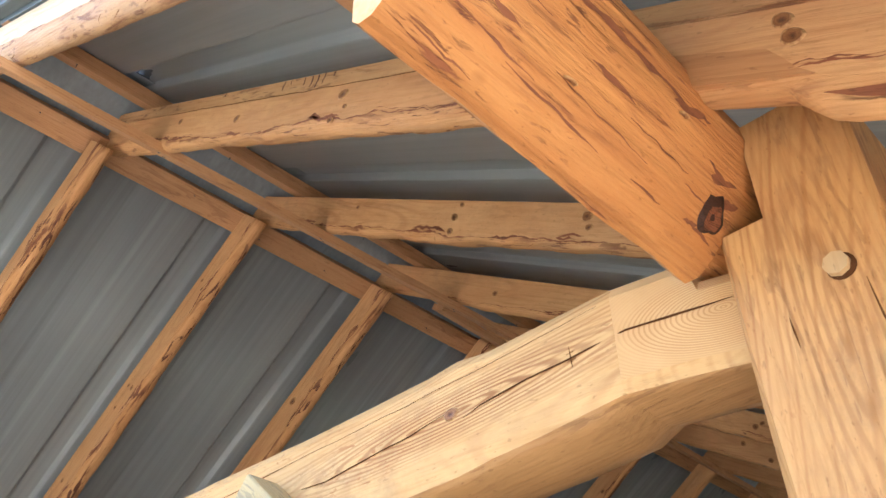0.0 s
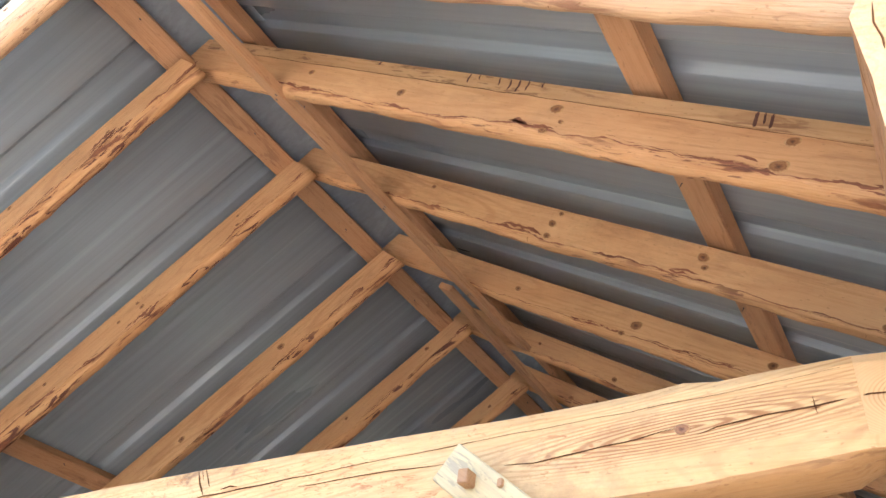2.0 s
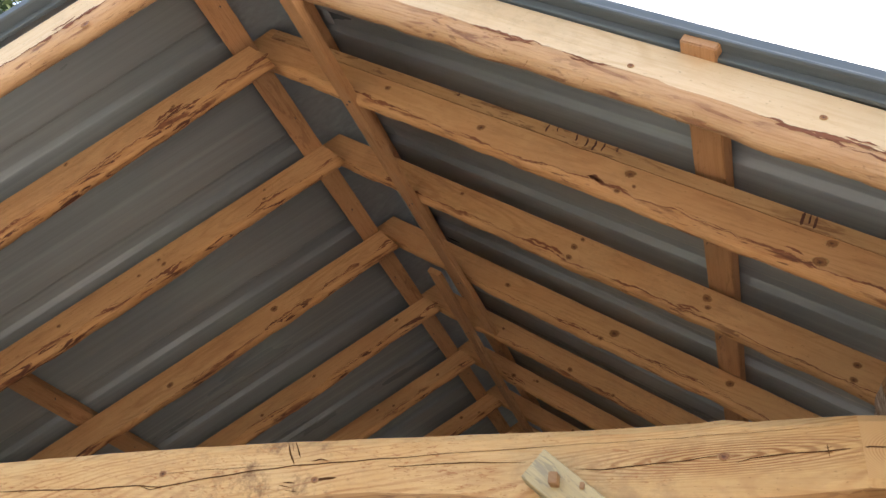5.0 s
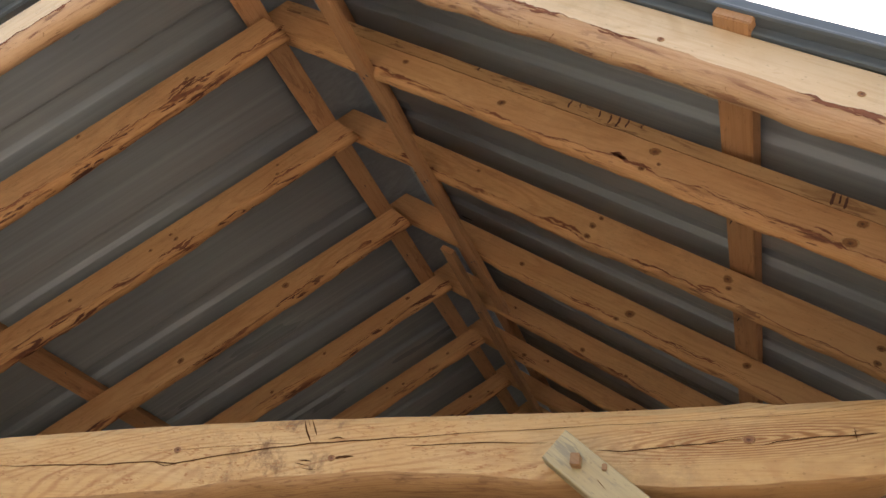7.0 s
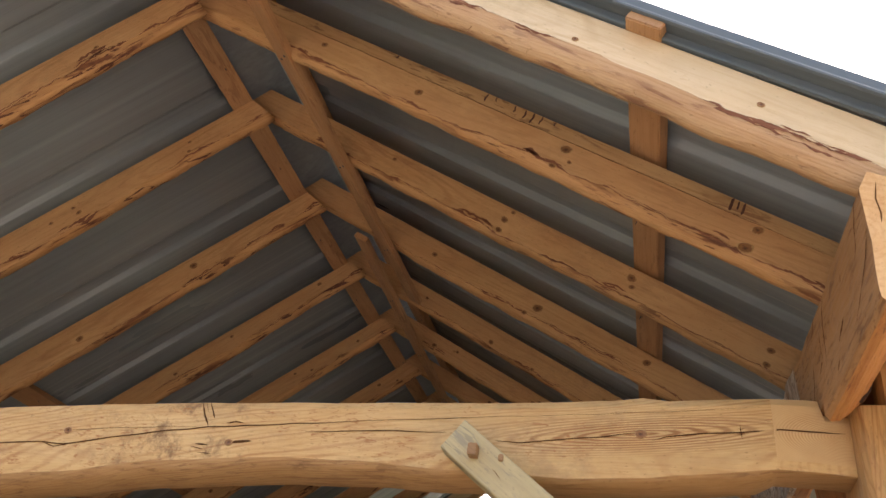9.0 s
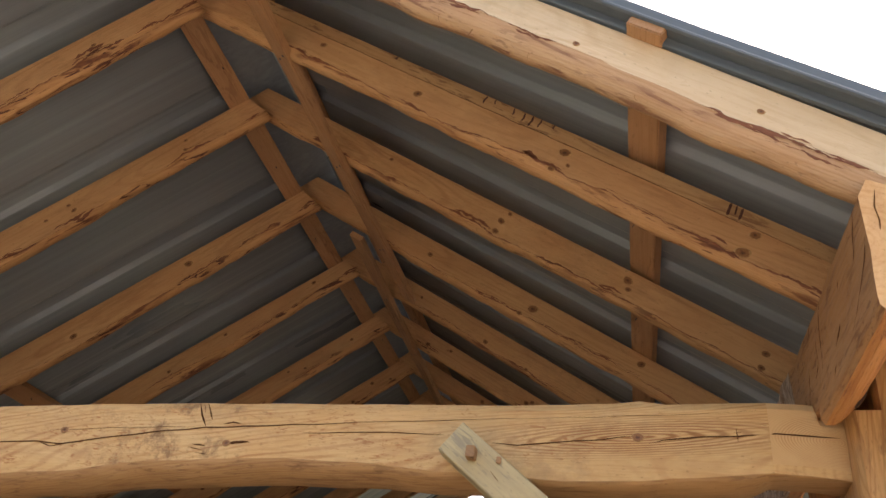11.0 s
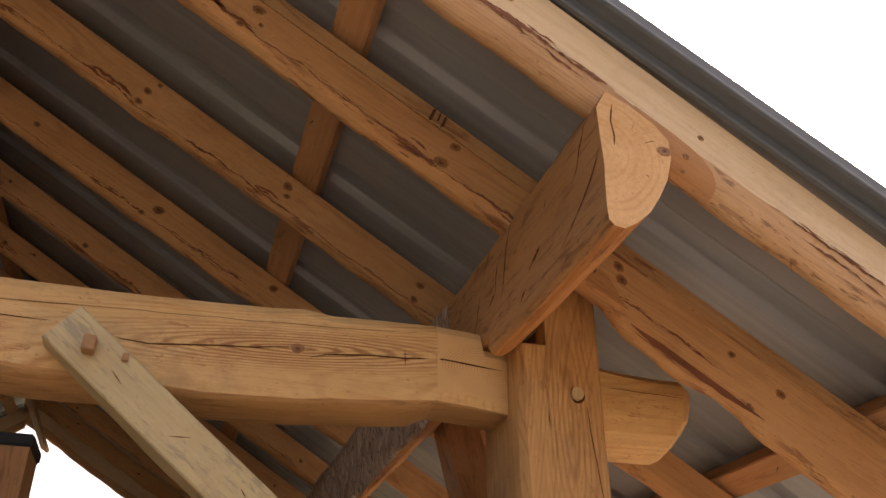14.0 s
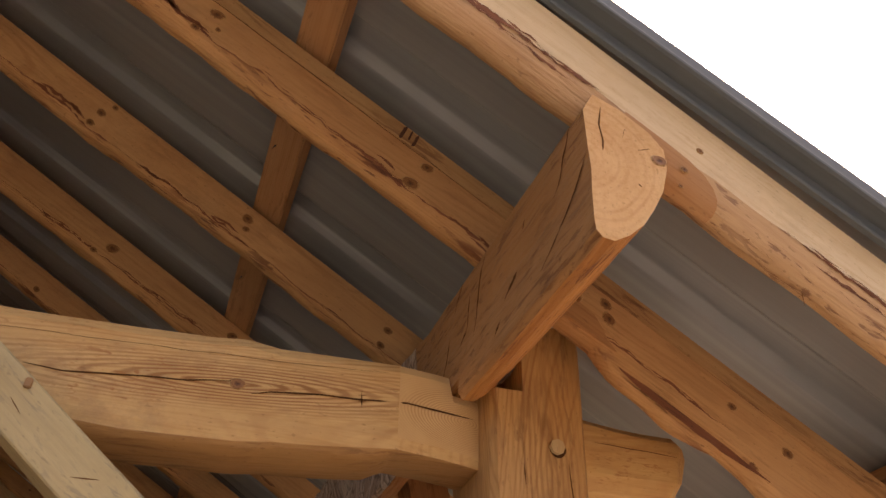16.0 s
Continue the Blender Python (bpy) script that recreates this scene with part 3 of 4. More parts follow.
# torn bark along the lower arris of the seen face: from, to, height
TORN_R = {0: [(0.30, 1.02, 0.006), (0.95, 1.62, 0.007), (1.55, 2.10, 0.006), (0.42, 0.64, 0.014), (0.84, 1.02, 0.009), (1.05, 1.27, 0.007), (1.30, 1.47, 0.015), (1.55, 1.70, 0.008), (1.80, 2.02, 0.014), (2.0, 2.22, 0.016), (2.3, 2.7, 0.012)],
          1: [(0.40, 1.05, 0.006), (1.10, 1.75, 0.006), (1.70, 2.30, 0.008), (0.27, 0.50, 0.014), (0.60, 0.71, 0.009), (0.88, 1.20, 0.015), (1.28, 1.46, 0.009), (1.48, 1.63, 0.016), (1.70, 2.02, 0.007), (2.3, 2.6, 0.01)],
          2: [(0.45, 1.00, 0.006), (1.15, 1.70, 0.007), (1.65, 2.2, 0.008), (0.32, 0.50, 0.007), (0.90, 1.20, 0.014), (1.30, 1.62, 0.006), (1.8, 2.0, 0.006)],
          3: [(0.7, 1.35, 0.006), (1.4, 2.0, 0.007), (0.35, 0.75, 0.007), (0.95, 1.15, 0.010), (1.3, 1.6, 0.006)]}
TORN_L = {0: [(0.06, 0.30, 0.016), (0.33, 0.52, 0.024), (0.55, 0.90, 0.012), (0.95, 1.5, 0.016), (1.6, 2.0, 0.014)],
          1: [(0.10, 0.20, 0.008), (0.28, 0.52, 0.012), (0.80, 0.98, 0.022), (1.08, 1.25, 0.010), (1.3, 1.55, 0.014)],
          2: [(0.08, 0.20, 0.014), (0.25, 0.50, 0.005), (0.55, 0.75, 0.008), (0.95, 1.30, 0.006)],
          3: [(0.06, 0.22, 0.012), (0.4, 0.75, 0.007), (0.9, 1.3, 0.006)]}
rnd = random.Random(4)
for k, at in enumerate(YS):
    for right in (True, False):
        w = W_R if right else W_L
        form = (DEEP_R[k], 10 + k, 0.022, 0.010, 0.0) if right else (DEEP_L[k], 50 + k, 0.034, 0.012, 0.030)
        d = form[0]
        if right:
            bm = rafter_mesh(LEN_R, w, d, 10 + k, 0.022, start=-0.06, lean=-0.4, rough=0.010)
            m = Matrix.Translation((0, 0, LIFT_R[k] - RISE_R * (at - 1.0))) @ right_slope(at)
            if k == 0:
                # the first rafter keeps its full round beyond the purlin
                for v in bm.verts:
                    low = min(1.0, max(0.0, (-v.co.z - 0.06) / (d - 0.06)))
                    v.co.z -= 0.048 * low ** 3 * min(1.0, max(0.0, (v.co.x - 2.40) / 0.06))
        else:
            bm = rafter_mesh(LEN_L, w, d, 50 + k, 0.034, start=0.105, lean=-0.28, rough=0.012, swell=0.030)
            m = Matrix.Translation((0, 0, LIFT_L[k] - RISE_L * (at - 1.0))) @ left_slope(at - 0.001)
        ob = part("rafter", bm, [SAWN, WANE if right else WANE_DARK], None, m=m)
        where = "lapped at the ridge" if not right else "over the log purlin"
        tagged(ob, "sawn pine rafter with barky waney underside, " + where, "rafter", "common rafters")
        torn = (TORN_R if right else TORN_L).get(k)
        if not torn and k < 6:
            torn, x = [], rnd.uniform(0.15, 0.4)
            while x < 1.9:
                long = rnd.uniform(0.10, 0.40)
                torn.append((x, x + long, rnd.uniform(0.005, 0.012)))
                x += long + rnd.uniform(0.02, 0.25)
        for x0, x1, size in torn or ():
            arris_bark(ob, x0, x1, w, right, 900 + int(x0 * 50) + k, size, form)
        spots = (KNOTS_R if right else KNOTS_L).get(k) or [(rnd.uniform(0.2, 2.6), rnd.uniform(0.03, 0.085), rnd.uniform(0.008, 0.014)) for _ in range(5)]
        for x, z, r in spots:
            face = Matrix.Translation((x, -0.0004, -z)) if right else Matrix.Translation((x, w + 0.0004, -z)) @ Matrix.Rotation(math.pi, 4, "Z")
            add_knot(ob, face @ Matrix.Rotation(rnd.uniform(-0.5, 0.5), 4, "Y"), r)
        if right and k == 0:
            # the nailer along the upper edge of the first rafter
            strip = bmesh.new()
            box(strip, -0.03, LEN_R, -0.003, w * 0.8, -0.041, -0.0005, 0.002)
            part("nailing_strip", strip, [STRIP], ob, "thin darker strip along the rafter's upper edge")
            # a dark ribbon stands in for the shadow line at the strip's joint
            part("check", slit([(x, -0.0034, -0.042 + 0.003 * wob(x, 44, 2.0)) for x in (0.2, 0.5, 0.8, 1.1, 1.4, 1.7, 2.1)], 0.0015), CRACK, ob, "dark line for the joint and its shadow under the strip")
            for x, deep, wide in ((0.80, 0.012, 0.005), (1.13, 0.028, 0.003), (1.16, 0.016, 0.002), (1.225, 0.022, 0.003), (1.26, 0.030, 0.003), (1.285, 0.036, 0.004), (1.31, 0.030, 0.003), (1.35, 0.014, 0.003), (1.86, 0.036, 0.005), (1.875, 0.026, 0.003), (1.89, 0.034, 0.004)):
                run = [(x + 0.003 * q + 0.0035 * wob(q * 2.0 + x * 9.0, 46, 1.0), -0.0034, -0.002 - deep * q) for q in (0.0, 0.2, 0.45, 0.7, 0.9, 1.0)]
                part("stain", slit(run, wide * 1.5), STAIN, ob, "dark run of resin on the strip")
            patch = bmesh.new()
            rows = []
            for i in range(48):
                x = 2.46 + 0.34 * i / 47
                pinch = min(1.0, 5 * i / 47 + 0.05, 3 * (1 - i / 47) + 0.05)
                a = 0.004 - pinch * (0.004 + 0.002 * wob(x, 91, 30.0))
                b = 0.004 + pinch * (0.011 + 0.004 * wob(x, 92, 24.0))
                rows.append([patch.verts.new((x, -0.0016 + 0.24 * q, -0.160 - q)) for q in (max(0.0, a), (a + b) / 2, b)])
            for p, q in zip(rows, rows[1:]):
                for i in range(2):
                    patch.faces.new((p[i], p[i + 1], q[i + 1], q[i])).smooth = True
            part("bark_strip", patch, INNERBARK, ob, "red-brown inner bark left on the round underside")
        if right:
            # the scribed saddle beside the purlin
            sad = bmesh.new()
            c, low = along(-0.12), d
            pts = [(c - 0.11, -0.97 * low), (c - 0.11, -0.60 * low), (c - 0.05, -0.62 * low), (c + 0.08, -0.68 * low), (c + 0.105, -0.78 * low), (c + 0.125, -0.88 * low), (c + 0.15, -0.95 * low)]
            front = [sad.verts.new((x, -0.0025, z)) for x, z in pts]
            back = [sad.verts.new((x, w * 0.7, z)) for x, z in pts]
            sad.faces.new(front)
            for i in range(len(pts)):
                j = (i + 1) % len(pts)
                sad.faces.new((front[i], back[i], back[j], front[j]))
            part("saddle_cut", sad, [SADDLE], ob, "darker scribed saddle over the purlin")

for y, seed in ((FRONT, 80), (BACK - W_FLY, 84)):
    for right in (True, False):
        bm = rafter_mesh(LEN_R if right else LEN_L, W_FLY, 0.148, seed + right, 0.072, start=-0.10 if right else 0.05, lean=TR if right else TL, cap=0 if right else 1, rough=0.010, wavy=0.18, jag=0.12)
        m = right_slope(y) if right else left_slope((FLY_L if seed == 80 else y) + W_FLY)
        if seed == 80:
            m = m @ Matrix.Translation((1.7, 0, 0.003)) @ Matrix.Rotation(YAW, 4, "Z") @ Matrix.Translation((-1.7, 0, 0)) if right else Matrix.Translation((0, 0, -0.045)) @ m
        ob = part("fly_rafter", bm, [PALE, FLYWANE], None, m=m)
        tagged(ob, "pale sawn pine rafter with reddish waney underside at the open gable", "rafter", "gable rafters")
        if seed == 80:
            form = (0.148, seed + right, 0.072, 0.010, 0.0, 0.18, 0.12)
            for x0, x1, size in ((0.55, 0.75, 0.006), (1.05, 1.30, 0.008), (1.32, 1.45, 0.007), (1.80, 2.02, 0.012), (1.92, 2.16, 0.010), (2.5, 2.8, 0.007)) if right else ((0.36, 0.62, 0.016), (0.58, 0.95, 0.010), (0.9, 1.1, 0.006), (1.3, 1.7, 0.008)):
                arris_bark(ob, x0, x1, W_FLY, right, 950 + int(x0 * 50), size, form)
        if not right and seed == 80:
            for x, z, r in ((0.45, 0.128, 0.013), (0.34, 0.035, 0.008), (0.57, 0.105, 0.004)):
                add_knot(ob, Matrix.Translation((x, W_FLY - 0.006 if z > 0.11 else W_FLY + 0.0004, -z)) @ Matrix.Rotation(math.pi, 4, "Z"), r)
        if right and seed == 80:
            for x, z, r in ((1.49, 0.075, 0.007), (1.91, 0.06, 0.007), (2.33, 0.06, 0.0055)):
                add_knot(ob, Matrix.Translation((x, -0.0004, -z)), r)
            sad = bmesh.new()
            grid = []
            for z, x1, back in ((-0.093, 2.28, -0.0015), (-0.096, 2.325, -0.002), (-0.102, 2.355, -0.0015), (-0.112, 2.378, 0.0005), (-0.124, 2.393, 0.004), (-0.136, 2.40, 0.010), (-0.146, 2.402, 0.018), (-0.153, 2.40, 0.03)):
                grid.append([sad.verts.new((2.20 + (x1 - 2.20) * i / 7, back, z)) for i in range(8)])
            for p, q in zip(grid, grid[1:]):
                for i in range(7):
                    sad.faces.new((p[i], p[i + 1], q[i + 1], q[i])).smooth = True
            sad = part("saddle_cut", sad, [SADDLE], ob, "rounded brown saddle cut over the log")
            for x, z, r in ((2.325, 0.118, 0.006), (2.335, 0.142, 0.004)):
                add_knot(sad, Matrix.Translation((x, 0.001 + (z - 0.118) * 0.4, -z)), r)

# torn fibres that hang from the lower arrises of the near rafters
FIBRE = plain("torn_fibre", (0.34, 0.17, 0.07), 0.8)


def fibres(rafter, seed, length, w, d, near):
    r = random.Random(seed)
    bm = bmesh.new()
    for _ in range(26):
        x, long = r.uniform(0.15, length - 0.3), r.uniform(0.008, 0.032)
        y = (r.uniform(0.15, 0.5) if near else r.uniform(0.5, 0.85)) * w
        lean, side, wd = r.uniform(-0.9, 0.9), r.uniform(-0.4, 0.4), r.uniform(0.0006, 0.0016)
        base = Vector((x, y, -d + 0.012))
        mid = base + Vector((lean * long * 0.4, side * long * 0.3, -long * 0.6))
        tip = base + Vector((lean * long * 1.2, side * long, -long))
        q = [[p + Vector((wd * k * math.cos(a), wd * k * math.sin(a), 0)) for a in (0.0, 2.1, 4.2)] for p, k in ((base, 1.0), (mid, 0.8), (tip, 0.15))]
        sweep(bm, q)
    tagged(part("fibres", bm, FIBRE, rafter), "thin torn fibres hanging from the underside", kind="stuff")


for i, ob in enumerate([o for o in scene.objects if o.name.split(".")[0] in ("rafter", "fly_rafter")]):
    right = ob.matrix_basis.to_3x3().col[1][1] > 0
    fly = ob.name.startswith("fly")
    if ob.matrix_basis.translation[1] < 3.5:
        fibres(ob, 300 + i, LEN_R if right else LEN_L, W_FLY if fly else W_R, 0.14 if fly else (0.108 if right else 0.125), right)

# ---- battens ----
BW, BT = 0.085, 0.045


bm = bmesh.new()
bmesh.ops.create_cone(bm, cap_ends=True, segments=6, radius1=0.0004, radius2=0.0024, depth=0.016, matrix=Matrix.Translation((0, 0, -0.006)))
SCREW_TIP = mesh_of("screw_tip", bm, [DARKSTEEL])
bm = bmesh.new()
bmesh.ops.create_cone(bm, cap_ends=True, segments=10, radius1=0.0042, radius2=0.0046, depth=0.002)
NAIL_HEAD = mesh_of("nail_head", bm, [DARKSTEEL])


def batten(x):
    right = x > XR
    length = BACK - 0.52
    bm = bmesh.new()
    box(bm, 0, length, -BW / 2, BW / 2, 0.0006, BT, 0.003)
    m = (right_slope(0) if right else left_slope(0)) @ Matrix.Translation((along(x), 0, 0))
    u = (math.cos(PR), 0, -math.sin(PR)) if right else (-math.cos(PL), 0, -math.sin(PL))
    pos = m.translation
    rise = RISE_R if right else RISE_L
    m = axes((pos[0], 0.546, pos[2] + 0.546 * rise), (0, 1, rise), [-c for c in u] if right else u)
    thing = part("roof_batten", bm, [BATTEN], None, m=m)
    tagged(thing, "orange-brown sawn pine batten laid across the rafters", "batten", "roof battens")
    r = random.Random(int(abs(x) * 100))
    for k in range(18):
        tip = new("screw_tip", SCREW_TIP)
        tip.parent = thing
        tip.matrix_basis = Matrix.Translation((0.20 + 0.305 * k + r.uniform(-0.03, 0.03), r.uniform(-0.03, 0.03), 0.0008))


for x in (-1.94, -0.695, 0.532, -2.178, -3.46, -4.55):
    batten(x)

# ---- steel roof ----


def sheet_profile(y0, y1, at):
    """Points (y, z) of a ribbed sheet between y0 and y1: a broad rib at each y of at + n * RIB, low swages between."""
    pts = [(y0, 0.0)]
    n = math.floor((y0 - at) / RIB) - 1
    while at + n * RIB < y1 + RIB:
        c = at + n * RIB
        shape = [(-0.060, 0.0), (-0.050, 0.0004), (-0.047, 0.002), (-0.036, 0.019), (-0.033, 0.0212), (-0.028, 0.022), (0.028, 0.022), (0.033, 0.0212), (0.036, 0.019), (0.047, 0.002), (0.050, 0.0004), (0.060, 0.0)]
        for o, high in ((0.19, 0.0022), (0.30, 0.0030), (0.41, 0.0022)):
            shape += [(o + 0.024 * q / 4, high * (0.5 + 0.5 * math.cos(math.pi * q / 4))) for q in range(-4, 5)]
        pts += [(c + dy, z) for dy, z in shape if y0 < c + dy < y1]
        n += 1
    return pts + [(y1, 0.0)]


def steel_roof(right, rib, label):
    roof = tagged(new("steel_roof"), label, "roof", "roof slopes", "structure")
    slope, length, rise = (right_slope, LEN_R, RISE_R) if right else (left_slope, LEN_L, RISE_L)
    y = 0.566 if right else FLY_L - 0.018
    while y < BACK + 0.06:
        y2 = min(y + 1.22, BACK + 0.08)
        bm = bmesh.new()
        rows = []
        for x in (0.02 if right else 0.115, length * 0.5, length + 0.08):
            rows.append([bm.verts.new((x, (q if right else -q), BT + 0.002 + z + rise * q)) for q, z in sheet_profile(y, y2, rib)])
        for a, b in zip(rows, rows[1:]):
            for i in range(len(a) - 1):
                bm.faces.new((a[i], a[i + 1], b[i + 1], b[i])).smooth = True
        ob = part("roof_sheet", bm, METAL, roof, m=slope(0.0))
        sol = ob.modifiers.new("thickness", "SOLIDIFY")
        sol.thickness, sol.offset = 0.0015, 0.0
        y = y2
    # the folded rake trim along both gable edges
    for y, out in ((0.572 if right else FLY_L - 0.013, -1), (BACK + 0.08, 1)):
        bm = bmesh.new()
        # two flats with a rounded fold between them
        prof = [(0.05, 0.033), (0.05, 0.036), (-0.026, 0.036), (-0.030, 0.032), (-0.0305, 0.012), (-0.033, 0.007), (-0.032, 0.003), (-0.026, 0.001), (0.006, 0.006), (0.006, -0.010), (0.008, -0.014), (0.018, -0.014), (0.018, -0.011), (0.010, -0.010), (0.008, 0.009), (-0.024, 0.004), (-0.027, 0.008), (-0.027, 0.028), (-0.022, 0.033)]
        rings = []
        for x in (0.0, length * 0.5, length + 0.08):
            # the near right-hand trim swings out at the ridge
            lift = -0.026 if right else -0.030
            swing = -0.037 if right and out < 0 and x == 0.0 else 0.0
            rings.append([(x, (y + swing - out * q) * (1 if right else -1), BT + z + rise * y + lift) for q, z in prof])
        sweep(bm, rings)
        part("rake_trim", bm, TRIM, roof, "blue-grey folded steel rake trim", m=slope(0.0))
    return roof


steel_roof(True, 0.945, "grey ribbed sheet steel roof slope on pine battens")
steel_roof(False, 0.88, "grey ribbed sheet steel roof slope over pine rafters")
bm = bmesh.new()
cap = [(XR + s * q * (math.cos(PR) if s > 0 else math.cos(PL)), ZR + 0.075 - q * (math.sin(PR) if s > 0 else math.sin(PL))) for s, q in ((-1, 0.25), (-1, 0.0), (1, 0.0), (1, 0.25))]
sweep(bm, [[(x, y, z + RISE_L * (y - 1.0)) for x, z in cap] + [(x, y, z + 0.002 + RISE_L * (y - 1.0)) for x, z in reversed(cap)] for y in (0.49, BACK + 0.09)])
tagged(part("ridge_cap", bm, METAL, None), "folded grey steel ridge cap along the roof", "ridge cap", kind="structure")

# ---- ridge strips ----
for start, end, width in (((-1.775, 0.47, 3.405), (-1.80, 2.78, 3.493), 0.066), ((-1.925, 2.33, 3.572), (-1.92, 6.93, 3.53), 0.066)):
    a, b = Vector(start), Vector(end)
    bm = bmesh.new()
    rings = []
    for i in range(25):
        x = (b - a).length * i / 24
        e, q = 0.003 * wob(x, 91 + start[1], 3.0), 0.004 * wob(x, 95 + start[1], 2.0)
        rings.append([(x, -width / 2 + q, 0.002), (x, -width / 2 + 0.003 + q, 0.0), (x, width / 2 - 0.003 + e, 0.0), (x, width / 2 + e, 0.003), (x, width / 2 + e, 0.026), (x, -width / 2 + q, 0.026)])
    sweep(bm, rings)
    thing = part("ridge_strip", bm, [BATTEN], None, m=axes(a, b - a, (-math.cos(PR), 0, math.sin(PR))))
    tagged(thing, "thin pine strip nailed under the rafters beside the ridge", "strip", "ridge strips")
    for at in YS:
        x = at + W_R / 2 - a[1]
        if 0.05 < x < b[1] - a[1] - 0.05:
            for dx, dy in ((-0.012, -0.013), (0.014, 0.012)):
                nail = new("nail_head", NAIL_HEAD)
                nail.parent = thing
                nail.matrix_basis = Matrix.Translation((x + dx, dy, -0.0006))

# ---- the right purlin log ----
# the ring: x, z, slot (0 hewn side, 1 peeled round, 3 grey axe-hewn side)
LOG = [(-0.311, 2.560), (-0.330, 2.522), (-0.329, 2.49), (-0.328, 2.449), (-0.327, 2.41), (-0.328, 2.367), (-0.330, 2.325), (-0.329, 2.303), (-0.320, 2.292), (-0.302, 2.291),
       (-0.278, 2.304), (-0.252, 2.330), (-0.230, 2.362), (-0.212, 2.398), (-0.198, 2.445), (-0.200, 2.480), (-0.222, 2.510), (-0.268, 2.541)]
# the log is notched flat where it bears on the post and the tie beam
SEAT = (1.129, 1.345, 2.327)
LOG_Y = sorted([0.581 + (BACK - 0.581) * i / 200 for i in range(201)] + [SEAT[0], SEAT[0] + 0.0005, SEAT[1], SEAT[1] + 0.0005])
bm = bmesh.new()
rings = []
for i, y in enumerate(LOG_Y):
    old = 0.22 * min(1.0, max(0.0, (y - 0.6) / 0.05)) + 0.78 * min(1.0, max(0.0, (y - 1.35) / 0.15))
    ring = []
    for j, (x, z) in enumerate(LOG):
        chop = old * (0.020 * noise.noise((y * 5.0, z * 26, 1.0)) + 0.012 * noise.noise((y * 16.0, z * 50, 4.0)))
        grow = 0.002 + 0.004 * min(1.0, i / 4)
        soft = grow * noise.noise((y * 1.5, j * 1.7, 8.0)) + 0.5 * grow * noise.noise((y * 13.0, j * 0.9, 3.0))
        cx, cz = -0.262, 2.43
        rx, rz = x - cx, z - cz
        r = math.hypot(rx, rz)
        add = (chop if j < 9 else 0.35 * chop) + soft
        up = cz + rz * (1 + add / r)
        if SEAT[0] < y < SEAT[1] + 0.0003:
            up = max(up, SEAT[2])
        ring.append((y, -(cx + rx * (1 + add / r)), up))
    rings.append(ring)
rings_log = rings
verts = [[bm.verts.new(p) for p in ring] for ring in rings]
m_ = len(LOG)
for i, (a, b) in enumerate(zip(verts, verts[1:])):
    for j in range(m_):
        f = bm.faces.new((a[j], a[(j + 1) % m_], b[(j + 1) % m_], b[j]))
        hewn_side = j < 8
        f.material_index = (3 if rings[i][j][0] > 1.4 else 0) if hewn_side else 1
        f.smooth = False
for ring in (verts[0], verts[-1]):
    f = bm.faces.new(ring)
    f.material_index = 2
log = part("purlin_log", bm, [HEWN, PURLIN, ENDS, ROUGH], None, m=axes((0, 0, 0), (0, 1, 0), (-1, 0, 0)))
tagged(log, "peeled half-round pine log purlin carrying the rafters", "log")
for pts, wd in (([(0.30, 2.535), (0.306, 2.50), (0.302, 2.47), (0.304, 2.45)], 0.003), ([(0.225, 2.475), (0.245, 2.466)], 0.0015), ([(0.262, 2.505), (0.268, 2.485)], 0.001), ([(0.252, 2.40), (0.247, 2.395)], 0.002)):
    ob = part("check", slit([(x, 0.0, z) for x, z in pts], wd), DARK, log, "radial crack in the end grain")
    ob.matrix_basis = Matrix.Translation((0.5805, 0, 0)) @ Matrix.Rotation(math.pi / 2, 4, "Z") @ Matrix.Diagonal((1, -1, 1, 1))
knot2 = add_knot(log, Matrix.Translation((0.5805, 0.211, 2.456)) @ Matrix.Rotation(-math.pi / 2, 4, "Z"), 0.011)



def log_point(y, j):
    """A place on the skin of the log, y along it and j round its ring."""
    i = max(k for k in range(len(LOG_Y) - 1) if LOG_Y[k] <= max(y, 0.581))
    a = i + (y - LOG_Y[i]) / (LOG_Y[i + 1] - LOG_Y[i])
    k = int(j)
    p, q = (Vector(rings_log[i + n][k]).lerp(Vector(rings_log[i + n][k + 1]), j - k) for n in (0, 1))
    p = p.lerp(q, a - i)
    c = Vector((p[0], 0.262, 2.43))
    return p + (p - c).normalized() * 0.0013


for y, j, r in ((0.80, 11.3, 0.008), (0.98, 13.0, 0.007), (0.70, 12.6, 0.009)):
    add_knot(log, Matrix.Translation(log_point(y, j) - Vector((0, 0, 0.001))) @ Matrix.Rotation(math.pi / 2 + 0.6, 4, "X"), r)


